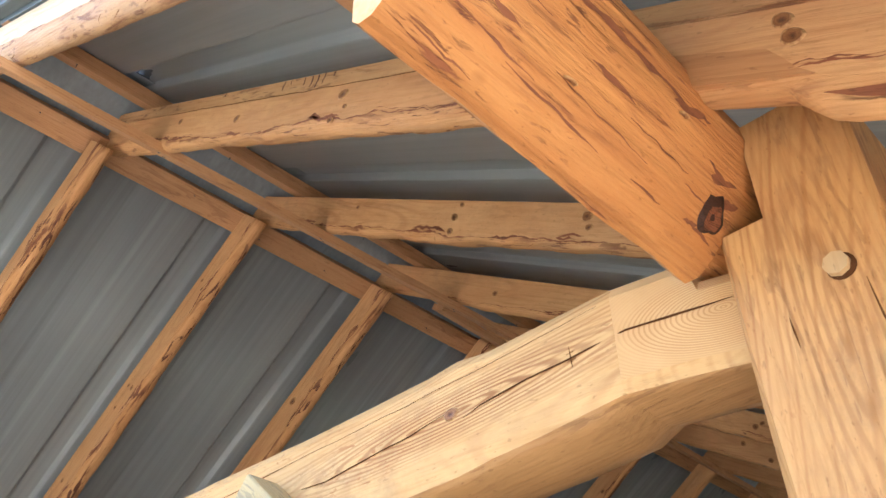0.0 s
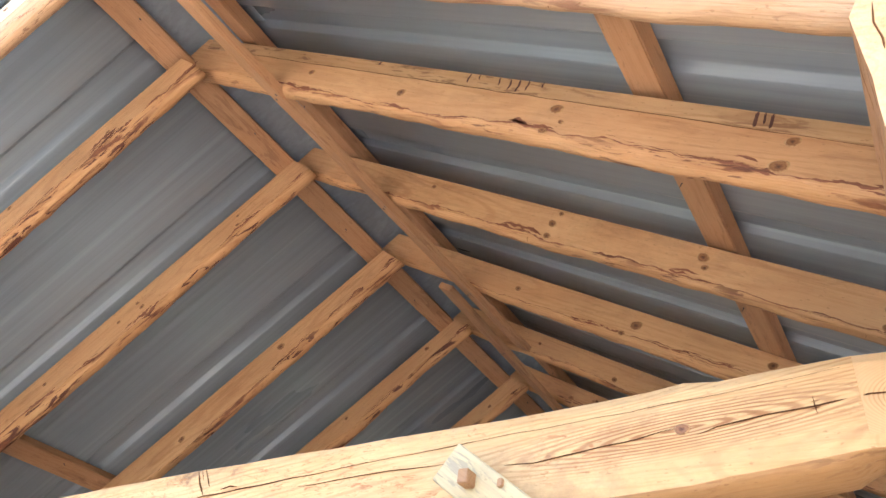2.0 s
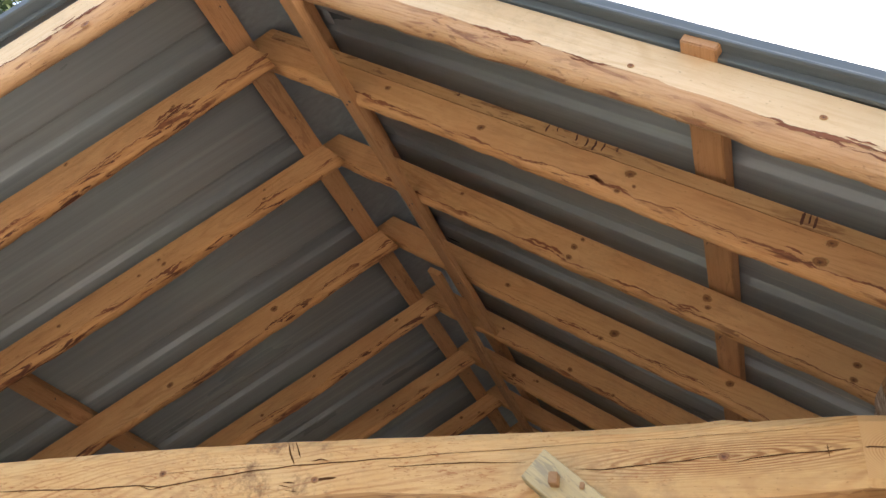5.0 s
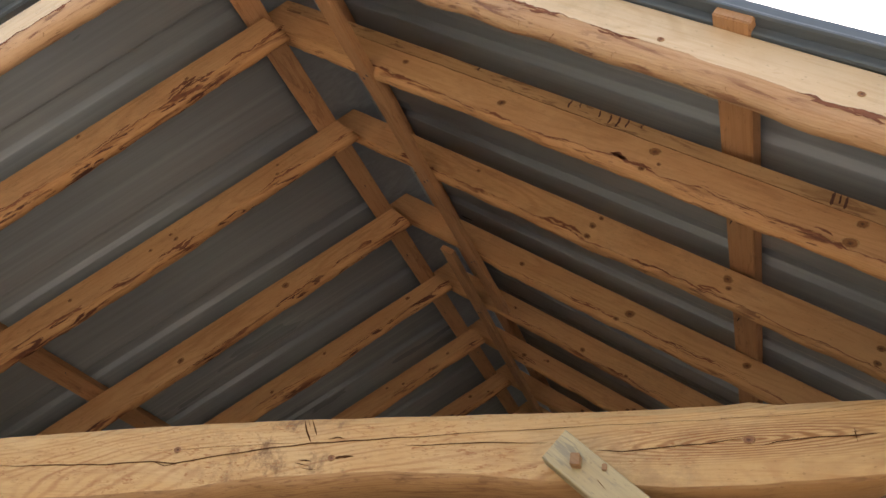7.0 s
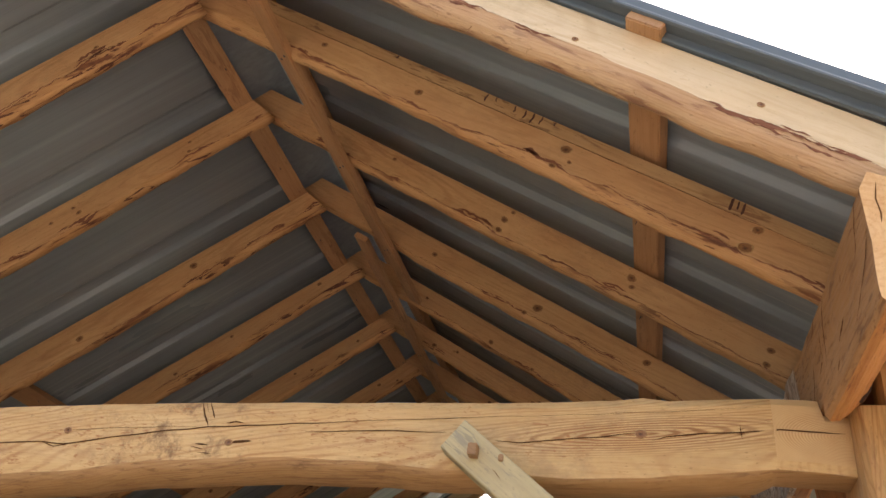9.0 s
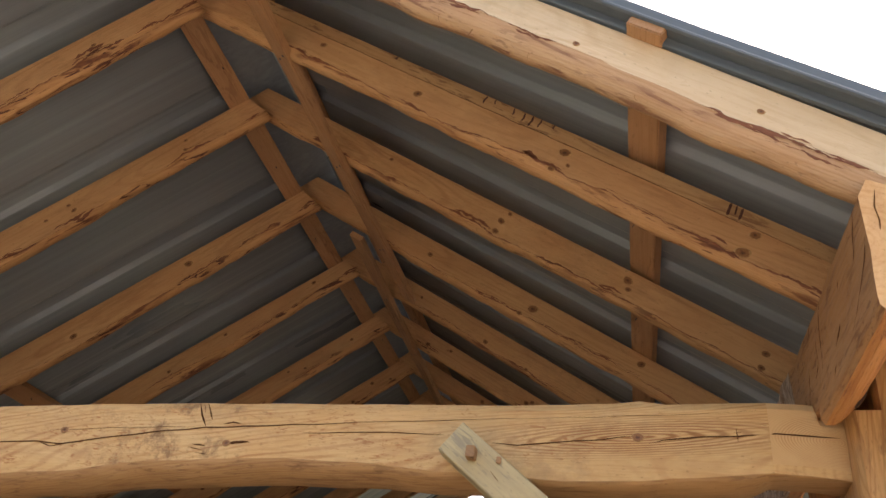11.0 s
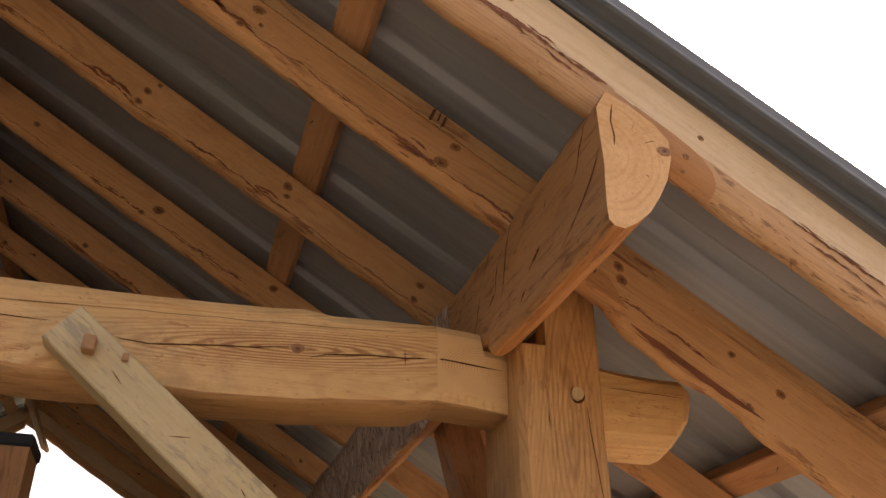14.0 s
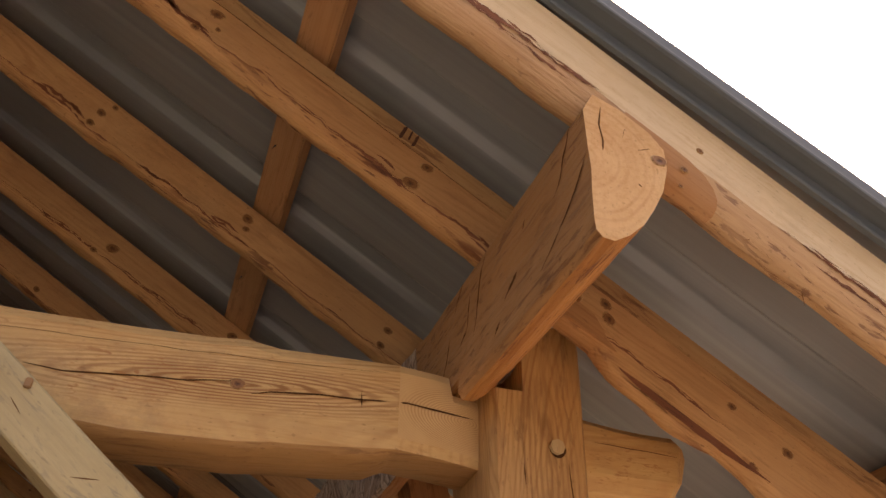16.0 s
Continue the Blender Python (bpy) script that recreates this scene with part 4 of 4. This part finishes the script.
def bark_strip(y0, y1, j0, j1, wide, seed):
    """A torn strip of inner bark left on the log, ragged along both edges."""
    bm = bmesh.new()
    rows, n = [], max(6, int((y1 - y0) / 0.008))
    for i in range(n + 1):
        t = i / n
        y, j = y0 + (y1 - y0) * t, j0 + (j1 - j0) * t + 0.10 * wob(t * 6, seed, 1.0)
        w = wide * min(1.0, 5 * t + 0.05, 3 * (1 - t) + 0.03)
        a = w * (0.7 + 0.9 * wob(y, seed + 2, 38.0) + 0.3 * wob(y, seed + 4, 90.0))
        b = w * (0.7 + 0.9 * wob(y, seed + 6, 38.0) + 0.3 * wob(y, seed + 8, 90.0))
        rows.append([bm.verts.new(log_point(y, q)) for q in (j - max(0.012, a), j, j + max(0.012, b))])
    for p, q in zip(rows, rows[1:]):
        for i in range(2):
            bm.faces.new((p[i], p[i + 1], q[i + 1], q[i]))
    part("bark_strip", bm, INNERBARK, log, "torn purplish strip of inner bark")


for k, (y0, y1, j0, j1, wide) in enumerate(((0.70, 1.03, 13.6, 13.3, 0.13), (0.96, 1.04, 13.2, 13.5, 0.16), (0.82, 0.90, 12.25, 12.1, 0.15), (0.62, 0.76, 10.9, 10.6, 0.05), (0.72, 0.88, 10.5, 10.2, 0.06), (0.66, 0.72, 11.6, 11.5, 0.10), (0.62, 0.70, 9.6, 9.4, 0.05),
                                            (0.90, 1.02, 11.7, 11.6, 0.03), (0.78, 0.95, 11.2, 11.0, 0.03), (0.60, 0.75, 12.5, 12.4, 0.04), (1.05, 1.10, 12.5, 12.2, 0.10), (0.94, 1.0, 10.3, 10.2, 0.05), (1.06, 1.11, 10.4, 10.3, 0.08), (0.80, 0.95, 14.1, 14.2, 0.06))):
    bark_strip(y0, y1, j0, j1, wide, 500 + k)



def hewn_point(y, z):
    """A place on the hewn side of the log, at height z."""
    heights = [q for _, q in LOG[:9]]
    for k in range(8):
        if heights[k] >= z >= heights[k + 1]:
            return log_point(y, k + (heights[k] - z) / (heights[k] - heights[k + 1]))
    return log_point(y, 7.5 if z < 2.4 else 0.5)


def crack(points, width, seed):
    """A drying crack on the hewn side, ragged and pinched at both ends."""
    bm = bmesh.new()
    fine = []
    for (y0, z0), (y1, z1) in zip(points, points[1:]):
        n = max(2, int(math.hypot(y1 - y0, z1 - z0) / 0.006))
        fine += [(y0 + (y1 - y0) * i / n, z0 + (z1 - z0) * i / n) for i in range(n)]
    fine.append(points[-1])
    rows = []
    for i, (y, z) in enumerate(fine):
        t = i / (len(fine) - 1)
        w = width * (0.08 + min(1.0, 5 * t, 3 * (1 - t))) * (0.75 + 0.8 * wob(t, seed, 9.0))
        y += 0.004 * wob(t, seed + 2, 5.0)
        rows.append([bm.verts.new(hewn_point(y - w * 0.4, z - w * 0.3)), bm.verts.new(hewn_point(y + w * 0.4, z + w * 0.3))])
    for p, q in zip(rows, rows[1:]):
        bm.faces.new((p[0], p[1], q[1], q[0]))
    part("check", bm, DARK, log, "dark drying crack in the hewn side")


for k, (pts, wd) in enumerate((([(0.585, 2.445), (0.66, 2.385), (0.76, 2.34)], 0.005), ([(0.62, 2.53), (0.67, 2.46), (0.70, 2.44)], 0.004), ([(0.85, 2.40), (0.90, 2.372)], 0.011), ([(0.98, 2.52), (1.02, 2.44), (1.06, 2.38)], 0.005),
                               ([(0.92, 2.345), (0.95, 2.325)], 0.007), ([(1.06, 2.47), (1.09, 2.42), (1.14, 2.39)], 0.006), ([(1.10, 2.53), (1.15, 2.47)], 0.005), ([(1.18, 2.44), (1.22, 2.38), (1.24, 2.34)], 0.005), ([(0.80, 2.47), (0.815, 2.455)], 0.004))):
    crack(pts, wd, 800 + k)

# the large knot near the joint, and the dark pitch round it
bm = bmesh.new()
rows = []
for q, out in ((1.0, -0.0008), (0.85, 0.0022), (0.62, 0.0060), (0.40, 0.0045), (0.18, 0.0022), (0.04, 0.0016)):
    row = []
    for i in range(24):
        a = math.tau * i / 24
        k = q * (1 + 0.3 * noise.noise((math.cos(a) * 1.3, math.sin(a) * 1.3, 4.0)) + 0.10 * noise.noise((math.cos(a) * 5.0, math.sin(a) * 5.0, 2.0)))
        y, j = 1.088 + 0.023 * k * math.cos(a), 11.05 + 0.72 * k * math.sin(a)
        p = log_point(y, j)
        n_ = (p - Vector((p[0], 0.262, 2.43))).normalized()
        row.append(bm.verts.new(p + n_ * (out + 0.0015 * wob(a * 2 + q * 9, 7, 2.0))))
    rows.append(row)
for p, q in zip(rows, rows[1:]):
    for i in range(24):
        fc = bm.faces.new((p[i], p[(i + 1) % 24], q[(i + 1) % 24], q[i]))
        fc.smooth, fc.material_index = True, int(p is rows[2] or p is rows[3])
bm.faces.new(rows[-1])
part("knot", bm, [HEART, HEARTRED], log, "large dark broken knot")
for k, (y0, y1, j0, j1, wide) in enumerate(((1.06, 1.115, 12.1, 12.4, 0.16), (1.095, 1.13, 11.6, 11.9, 0.22), (1.045, 1.075, 10.4, 10.5, 0.08), (1.02, 1.07, 11.3, 11.2, 0.05))):
    bark_strip(y0, y1, j0, j1, wide, 560 + k)

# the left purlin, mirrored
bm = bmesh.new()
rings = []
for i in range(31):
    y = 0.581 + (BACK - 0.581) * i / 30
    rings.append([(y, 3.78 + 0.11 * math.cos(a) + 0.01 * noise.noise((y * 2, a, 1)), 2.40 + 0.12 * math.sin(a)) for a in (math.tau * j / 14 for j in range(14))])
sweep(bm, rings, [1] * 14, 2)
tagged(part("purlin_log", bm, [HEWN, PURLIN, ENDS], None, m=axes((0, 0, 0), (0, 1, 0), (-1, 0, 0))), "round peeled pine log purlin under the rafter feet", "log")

# ---- the front truss ----


def lerp(table, x):
    for (x0, *a), (x1, *b) in zip(table, table[1:]):
        if x <= x1:
            t = max(0.0, (x - x0) / (x1 - x0))
            return [p + (q - p) * t for p, q in zip(a, b)]
    return table[-1][1:]


def tie_face(x):
    """Where the hewn near face of the tie beam lies at x."""
    return 1.082 + 0.037 * (x + 2.0) if x < -0.44 else 1.14 + (x + 0.44) * 0.25


# x, arris under the face, top
TIE = [(-3.9, 2.05, 2.24), (-2.8, 2.08, 2.27), (-2.36, 2.111, 2.298), (-2.12, 2.126, 2.308), (-1.93, 2.160, 2.316), (-1.75, 2.168, 2.320), (-1.56, 2.176, 2.324), (-1.38, 2.174, 2.327),
       (-1.18, 2.158, 2.330), (-0.90, 2.148, 2.336), (-0.76, 2.148, 2.342), (-0.72, 2.150, 2.350), (-0.66, 2.160, 2.344), (-0.54, 2.172, 2.348), (-0.44, 2.182, 2.352), (-0.36, 2.182, 2.356), (-0.25, 2.176, 2.356)]
bm = bmesh.new()
rings = []
xs = [-3.9 + 0.06 * i for i in range(58)] + [-0.44, -0.435, -0.40, -0.36, -0.334, -0.326, -0.29, -0.25]
for x in xs:
    lo, hi = lerp(TIE, x)
    lo += 0.005 * wob(x, 31, 6.0)
    hi += 0.003 * wob(x, 33, 8.0)
    f = tie_face(x)
    low = lo - (0.018 if x < -0.44 else 0.002) - 0.016 * min(1.0, max(0.0, (-1.0 - x) / 0.6)) + 0.005 * wob(x, 37, 3.0)
    hi -= 0.034 if x > -0.33 else 0.0
    e = 0.002 * wob(x, 39, 5.0)
    rings.append([(x, f + 0.030, hi), (x, f + 0.008, hi - 0.007), (x, f, hi - 0.024), (x, f + e * 0.3, (lo + hi) / 2), (x, f, lo + 0.02), (x, f + 0.003, lo), (x, f + 0.020, 0.4 * lo + 0.6 * low), (x, f + 0.055, low - 0.002), (x, f + 0.10, low - 0.006),
                  (x, f + 0.15, low + 0.012), (x, f + 0.185, low + 0.06), (x, f + 0.19, hi - 0.05), (x, f + 0.165, hi - 0.008), (x, f + 0.12, hi + 0.002)])
n = len(rings[0])
verts = [[bm.verts.new(p) for p in ring] for ring in rings]
for i, (a, b) in enumerate(zip(verts, verts[1:])):
    for j in range(n):
        fc = bm.faces.new((a[j], a[(j + 1) % n], b[(j + 1) % n], b[j]))
        cut = rings[i][0][0] >= -0.4401
        fc.material_index = 2 if cut and 1 <= j <= 3 else (0 if j < 5 or j > 9 else 1)
        fc.smooth = j in (5, 6, 7, 8)
bm.faces.new(verts[0])
bm.faces.new(verts[-1])
tie = part("tie_beam", bm, [TIEWOOD, TIEWANE, RINGS], None)
tagged(tie, "hewn crooked pale pine tie beam with a long drying check", "beam")
for pts, wd in (([(-2.75, 2.185), (-2.36, 2.19), (-2.218, 2.199), (-2.155, 2.195), (-2.07, 2.208), (-1.929, 2.229), (-1.774, 2.248), (-1.702, 2.250), (-1.479, 2.264), (-1.36, 2.272)], 0.0048), ([(-1.38, 2.270), (-1.233, 2.278), (-1.126, 2.283)], 0.0016), ([(-1.523, 2.240), (-1.419, 2.244), (-1.31, 2.247), (-1.175, 2.247)], 0.0030),
                ([(-2.22, 2.228), (-2.0, 2.240), (-1.80, 2.249)], 0.0012), ([(-2.218, 2.199), (-2.18, 2.188), (-2.13, 2.198)], 0.003),
                ([(-1.061, 2.227), (-1.002, 2.226), (-0.899, 2.237), (-0.81, 2.245), (-0.74, 2.255)], 0.0040), ([(-0.703, 2.239), (-0.671, 2.248), (-0.584, 2.258), (-0.51, 2.261), (-0.424, 2.270), (-0.373, 2.272), (-0.285, 2.274)], 0.0050),
                ([(-1.233, 2.279), (-1.033, 2.288), (-0.837, 2.298), (-0.645, 2.308), (-0.46, 2.322)], 0.0012),
                ([(-0.511, 2.279), (-0.509, 2.246)], 0.003), ([(-0.516, 2.257), (-0.502, 2.258)], 0.002), ([(-0.517, 2.269), (-0.501, 2.270)], 0.002), ([(-1.706, 2.209), (-1.69, 2.211), (-1.655, 2.213)], 0.012), ([(-1.73, 2.258), (-1.705, 2.262), (-1.685, 2.258)], 0.006),
                ([(-1.802, 2.309), (-1.792, 2.280), (-1.775, 2.250)], 0.007), ([(-1.782, 2.311), (-1.772, 2.290), (-1.762, 2.268)], 0.005), ([(-1.792, 2.311), (-1.783, 2.285)], 0.003), ([(-1.81, 2.198), (-1.77, 2.190)], 0.004), ([(-1.80, 2.205), (-1.765, 2.202)], 0.006), ([(-1.79, 2.184), (-1.75, 2.180)], 0.003)):
    part("check", slit([(x, tie_face(x) - 0.0012, z) for x, z in pts], wd * 0.62), CRACK if wd > 0.0025 else DARK, tie, "dark drying check along the beam")
for x, z, r in ((-0.728, 2.252, 0.0115), (-1.713, 2.209, 0.0095), (-2.153, 2.230, 0.010)):
    add_knot(tie, Matrix.Translation((x, tie_face(x) - 0.0006, z)), r)

# the post: built along local x, which stands up
bm = bmesh.new()
rings = []
heights = [2.31 * i / 45 for i in range(46)] + [2.320, 2.3205, 2.36, 2.41, 2.47]
for z in heights:
    cut = min(1.0, max(0.0, (2.18 - z) / 0.2))
    q = 0.002 * wob(z, 61, 4.0)
    top = z > 2.3201
    corner = (-0.204 if top else -0.258 + 0.008 * cut) + q
    x0 = (-0.210 if top else -0.271) + q
    x1, y0, y1 = -0.078 + q, 1.122, 1.335
    ring = [(corner, y0), (x0 + 0.004, y0 + 0.014 + 0.006 * cut), (x0, y0 + 0.038), (x0, y1 - 0.01), (x0 + 0.01, y1), (x1 - 0.01, y1), (x1, y1 - 0.01), (x1, y0 + 0.008), (x1 - 0.008, y0)]
    rings.append([(z, -x, y) for x, y in ring])
sweep(bm, rings, [0] * 9)
post = part("post", bm, [POSTWOOD], None, m=Matrix(((0, -1, 0, 0), (0, 0, 1, 0), (1, 0, 0, 0), (0, 0, 0, 1))))
tagged(post, "square hewn pale pine post with a pegged joint", "post")
# dark disc set off to the lower right paints the peg's shadow and gap
bm = bmesh.new()
bmesh.ops.create_cone(bm, cap_ends=True, segments=16, radius1=0.0165, radius2=0.0165, depth=0.004, matrix=Matrix.Translation((2.2145, 0.1385, 1.1225)))
part("peg_hole", bm, CRACK, post, "dark disc for the peg's shadow and the gap round it")
bm = bmesh.new()
bmesh.ops.create_cone(bm, cap_ends=True, segments=8, radius1=0.0145, radius2=0.0155, depth=0.05, matrix=Matrix.Translation((2.217, 0.1415, 1.138)))
part("peg", bm, PEGPALE, post, "pale eight-sided wooden peg")
for pts in ([(2.0, 0.10), (2.10, 0.112), (2.19, 0.118)], [(1.86, 0.205), (1.95, 0.208)], [(2.14, 0.205), (2.18, 0.207)]):
    bm = slit([(a, 0.0, b) for a, b in pts], 0.0025)
    ob = part("check", bm, DARK, post, "fine drying check")
    ob.matrix_basis = Matrix(((1, 0, 0, 0), (0, 0, 1, 0), (0, 1, 0, 1.1208), (0, 0, 0, 1)))

# the outer end of the tie, beyond the post
bm = bmesh.new()
STUB = [(1.165, 2.306), (1.148, 2.290), (1.145, 2.25), (1.146, 2.191), (1.156, 2.163), (1.178, 2.138), (1.215, 2.121), (1.255, 2.120), (1.298, 2.138), (1.328, 2.19), (1.332, 2.25), (1.305, 2.300), (1.25, 2.318), (1.195, 2.316)]
rings = []
for i in range(13):
    t = i / 12
    ring = []
    for y, z in STUB:
        # the end is cut back towards its underside, and its top is hollowed for the rafter
        x = -0.085 + (0.155 - 0.55 * max(0.0, 2.215 - z) + 0.085) * t
        dip = (0.016 * math.sin(min(1.0, (x + 0.09) / 0.2) * math.pi / 2)) if z > 2.28 else 0.0
        k = 0.012 if i == 12 else 0.0
        ring.append((x, y + (k if y < 1.24 else -k), z - dip + 0.002 * wob(x + y * 3, 5, 6.0) + (k * 0.5 if z < 2.2 else -k * 0.5)))
    rings.append(ring)
sweep(bm, rings)
stub = part("tie_end", bm, [TIEWOOD], None)
tagged(stub, "short peeled pine log end standing out beyond the post", "log")
part("check", slit([(-0.05, 1.1445, 2.25), (0.05, 1.1445, 2.246), (0.13, 1.1445, 2.242)], 0.002), DARK, stub, "fine drying check")

# the brace pegged to the face of the tie and the post
d = Vector((0.768, 0.0, -0.64))
bm = bmesh.new()
rings = []
for i in range(28):
    x = -0.005 + 1.18 * i / 27
    j = 0.002 * wob(x, 71, 5.0)
    deep = 0.06 * min(1.0, max(0.0, (x - 0.12) / 0.45)) + 0.006 * wob(x, 73, 3.0)
    rings.append([(x, -0.041 + j, 0.029), (x, -0.038 + j, 0.032), (x, 0.039 + j, 0.032), (x, 0.042 + j, 0.029), (x, 0.042 + j, -0.03), (x, 0.036, -0.036 - deep), (x, -0.024, -0.036 - deep), (x, -0.043 + j * 3, -0.02 - 0.5 * deep)])
sweep(bm, rings)
brace = part("knee_brace", bm, [BRACE], None, m=axes((-1.142, 1.078, 2.218), d, (0.64, 0, 0.768)))
tagged(brace, "weathered grey pine brace pegged to the tie beam", "brace")
for x, y, wide, high, out in ((0.064, 0.0, 0.021, 0.027, 0.030), (0.118, 0.030, 0.011, 0.016, 0.006)):
    bm = bmesh.new()
    box(bm, -wide / 2, wide / 2, -high / 2, high / 2, -0.04, 0.032 + out, 0.0018)
    bmesh.ops.rotate(bm, verts=bm.verts, matrix=Matrix.Rotation(0.62, 3, "Z"))
    bmesh.ops.translate(bm, verts=bm.verts, vec=(x, y, 0))
    part("peg", bm, PEG, brace, "square dark oak peg")
for pts in ([(0.27, -0.012), (0.30, 0.012)], [(0.12, 0.0), (0.15, -0.006)], [(0.42, 0.01), (0.44, 0.004)]):
    bm = slit([(a, 0.0, b) for a, b in pts], 0.002)
    ob = part("scratch", bm, DARK, brace)
    ob.matrix_basis = Matrix(((1, 0, 0, 0), (0, 0, 1, 0), (0, -1, 0, 0.0326), (0, 0, 0, 1)))

# the brace from the post's back up to the purlin
bm = bmesh.new()
rings = []
for i in range(13):
    t = i / 12
    x = 0.78 * t
    sag = 0.03 * math.sin(math.pi * t)
    rings.append([(x, -0.045, -0.05 - sag), (x, 0.045, -0.05 - sag), (x, 0.05, 0.04 - sag), (x, -0.05, 0.04 - sag)])
sweep(bm, rings)
tagged(part("purlin_brace", bm, [BATTEN], None, m=axes((-0.20, 1.30, 1.76), (0, 0.62, 0.78), (-1, 0, 0))), "dark curved pine brace between post and purlin", "brace")

# ---- inner posts with black caps ----


def capped_post(x, y, z, w):
    thing = tagged(new("capped_post"), "brown square timber post with a black cap, inside the shelter", "post", "capped posts")
    thing.matrix_basis = Matrix.Translation((x, y, 0))
    bm = bmesh.new()
    rings = [[(h, sx * (w / 2 - 0.008), sy * (w / 2 - 0.008)) for sx, sy in ((-1, -1), (1, -1), (1, 1), (-1, 1))] for h in (0.0, z * 0.5, z - 0.041)]
    sweep(bm, rings)
    part("shaft", bm, BATTEN, thing, m=Matrix(((0, -1, 0, 0), (0, 0, 1, 0), (1, 0, 0, 0), (0, 0, 0, 1))))
    bm = bmesh.new()
    box(bm, -w / 2, w / 2, -w / 2, w / 2, z - 0.04, z, 0.006)
    part("cap", bm, BLACK, thing, "flat black cap")


capped_post(-1.478, 2.60, 2.422, 0.235)
capped_post(-2.67, 2.78, 2.42, 0.185)

# ---- trees beyond the left side ----


def foliage_material():
    m = Nodes("needles")
    geo = m.node("ShaderNodeNewGeometry")
    base = m.ramp(geo.outputs["Random Per Island"], [(0.0, (0.018, 0.035, 0.015)), (0.5, (0.04, 0.07, 0.028)), (1.0, (0.08, 0.115, 0.045))])
    return m.done(base, 0.6)


NEEDLES = foliage_material()
BARK = wood("fir_bark", (0.14, 0.10, 0.075), (0.10, 0.07, 0.05), (0.05, 0.034, 0.024), (0.03, 0.02, 0.015), 0.9, 0.0, rough=1.0)


def tree(x, y, height, seed):
    """A conifer: tapered trunk, drooping limbs in whorls, a crown of many small sprays with gaps."""
    r = random.Random(seed)
    thing = tagged(new("conifer"), "tall dark green conifer with a ragged open crown", "tree", "trees beside the shelter")
    thing.matrix_basis = Matrix.Translation((x, y, 0))
    bm = bmesh.new()
    rings = []
    for i in range(15):
        t = i / 14
        rad = 0.19 * (1 - t) ** 0.8 + 0.012
        rings.append([(height * t, rad * math.cos(a) + 0.08 * wob(t * 6, seed), rad * math.sin(a)) for a in (math.tau * j / 9 for j in range(9))])
    sweep(bm, rings)
    part("trunk", bm, BARK, thing, m=Matrix(((0, -1, 0, 0), (0, 0, 1, 0), (1, 0, 0, 0), (0, 0, 0, 1))))
    limbs, verts, faces = bmesh.new(), [], []
    z = height * 0.2
    while z < height * 0.98:
        t = z / height
        reach = (1.15 - t) * height * 0.24
        for _ in range(r.randint(4, 6)):
            if r.random() < 0.12:
                continue
            a, n = r.uniform(0, math.tau), 5
            long = reach * r.uniform(0.55, 1.1)
            pts = [Vector((math.cos(a) * long * q / n, math.sin(a) * long * q / n, z + 0.12 * q * long / n - 0.35 * long * (q / n) ** 2)) for q in range(n + 1)]
            sweep(limbs, [[p + Vector((0, 0, 0.028 * (1.1 - q / n))), p + Vector((-math.sin(a) * 0.025 * (1.1 - q / n), math.cos(a) * 0.025 * (1.1 - q / n), -0.01)), p + Vector((math.sin(a) * 0.025 * (1.1 - q / n), -math.cos(a) * 0.025 * (1.1 - q / n), -0.01))] for q, p in enumerate(pts)])
            for _ in range(int(26 + 30 * long)):
                q = r.uniform(0.18, 1.0)
                k = min(n - 1, int(q * n))
                p = pts[k].lerp(pts[k + 1], q * n - k) + Vector((r.gauss(0, 0.16), r.gauss(0, 0.16), r.gauss(-0.08, 0.1)))
                u = Vector((math.cos(a) + r.gauss(0, 0.6), math.sin(a) + r.gauss(0, 0.6), r.gauss(-0.2, 0.35))).normalized() * r.uniform(0.07, 0.17)
                v = u.cross(Vector((r.gauss(0, 1), r.gauss(0, 1), r.gauss(0, 1)))).normalized() * r.uniform(0.02, 0.045)
                i = len(verts)
                verts += [p - u, p + v, p + u, p - v]
                faces.append((i, i + 1, i + 2, i + 3))
        z += r.uniform(0.22, 0.42)
    tagged(part("limbs", limbs, BARK, thing), "thin drooping brown limbs", kind="stuff")
    data = bpy.data.meshes.new("crown")
    data.from_pydata(verts, [], faces)
    data.materials.append(NEEDLES)
    crown = new("crown", data)
    crown.parent = thing
    tagged(crown, "ragged crown of dark green sprays", kind="stuff")


# a crown shows beside the left gable; the others are added to darken that side
for i, (x, y, h) in enumerate(((-9.6, 4.6, 11.5), (-11.8, 6.9, 13.0), (-9.2, 8.6, 12.0), (-12.5, 2.2, 12.5), (-10.5, 11.5, 11.0), (-10.2, -0.6, 10.5))):
    tree(x, y, h, 40 + i)
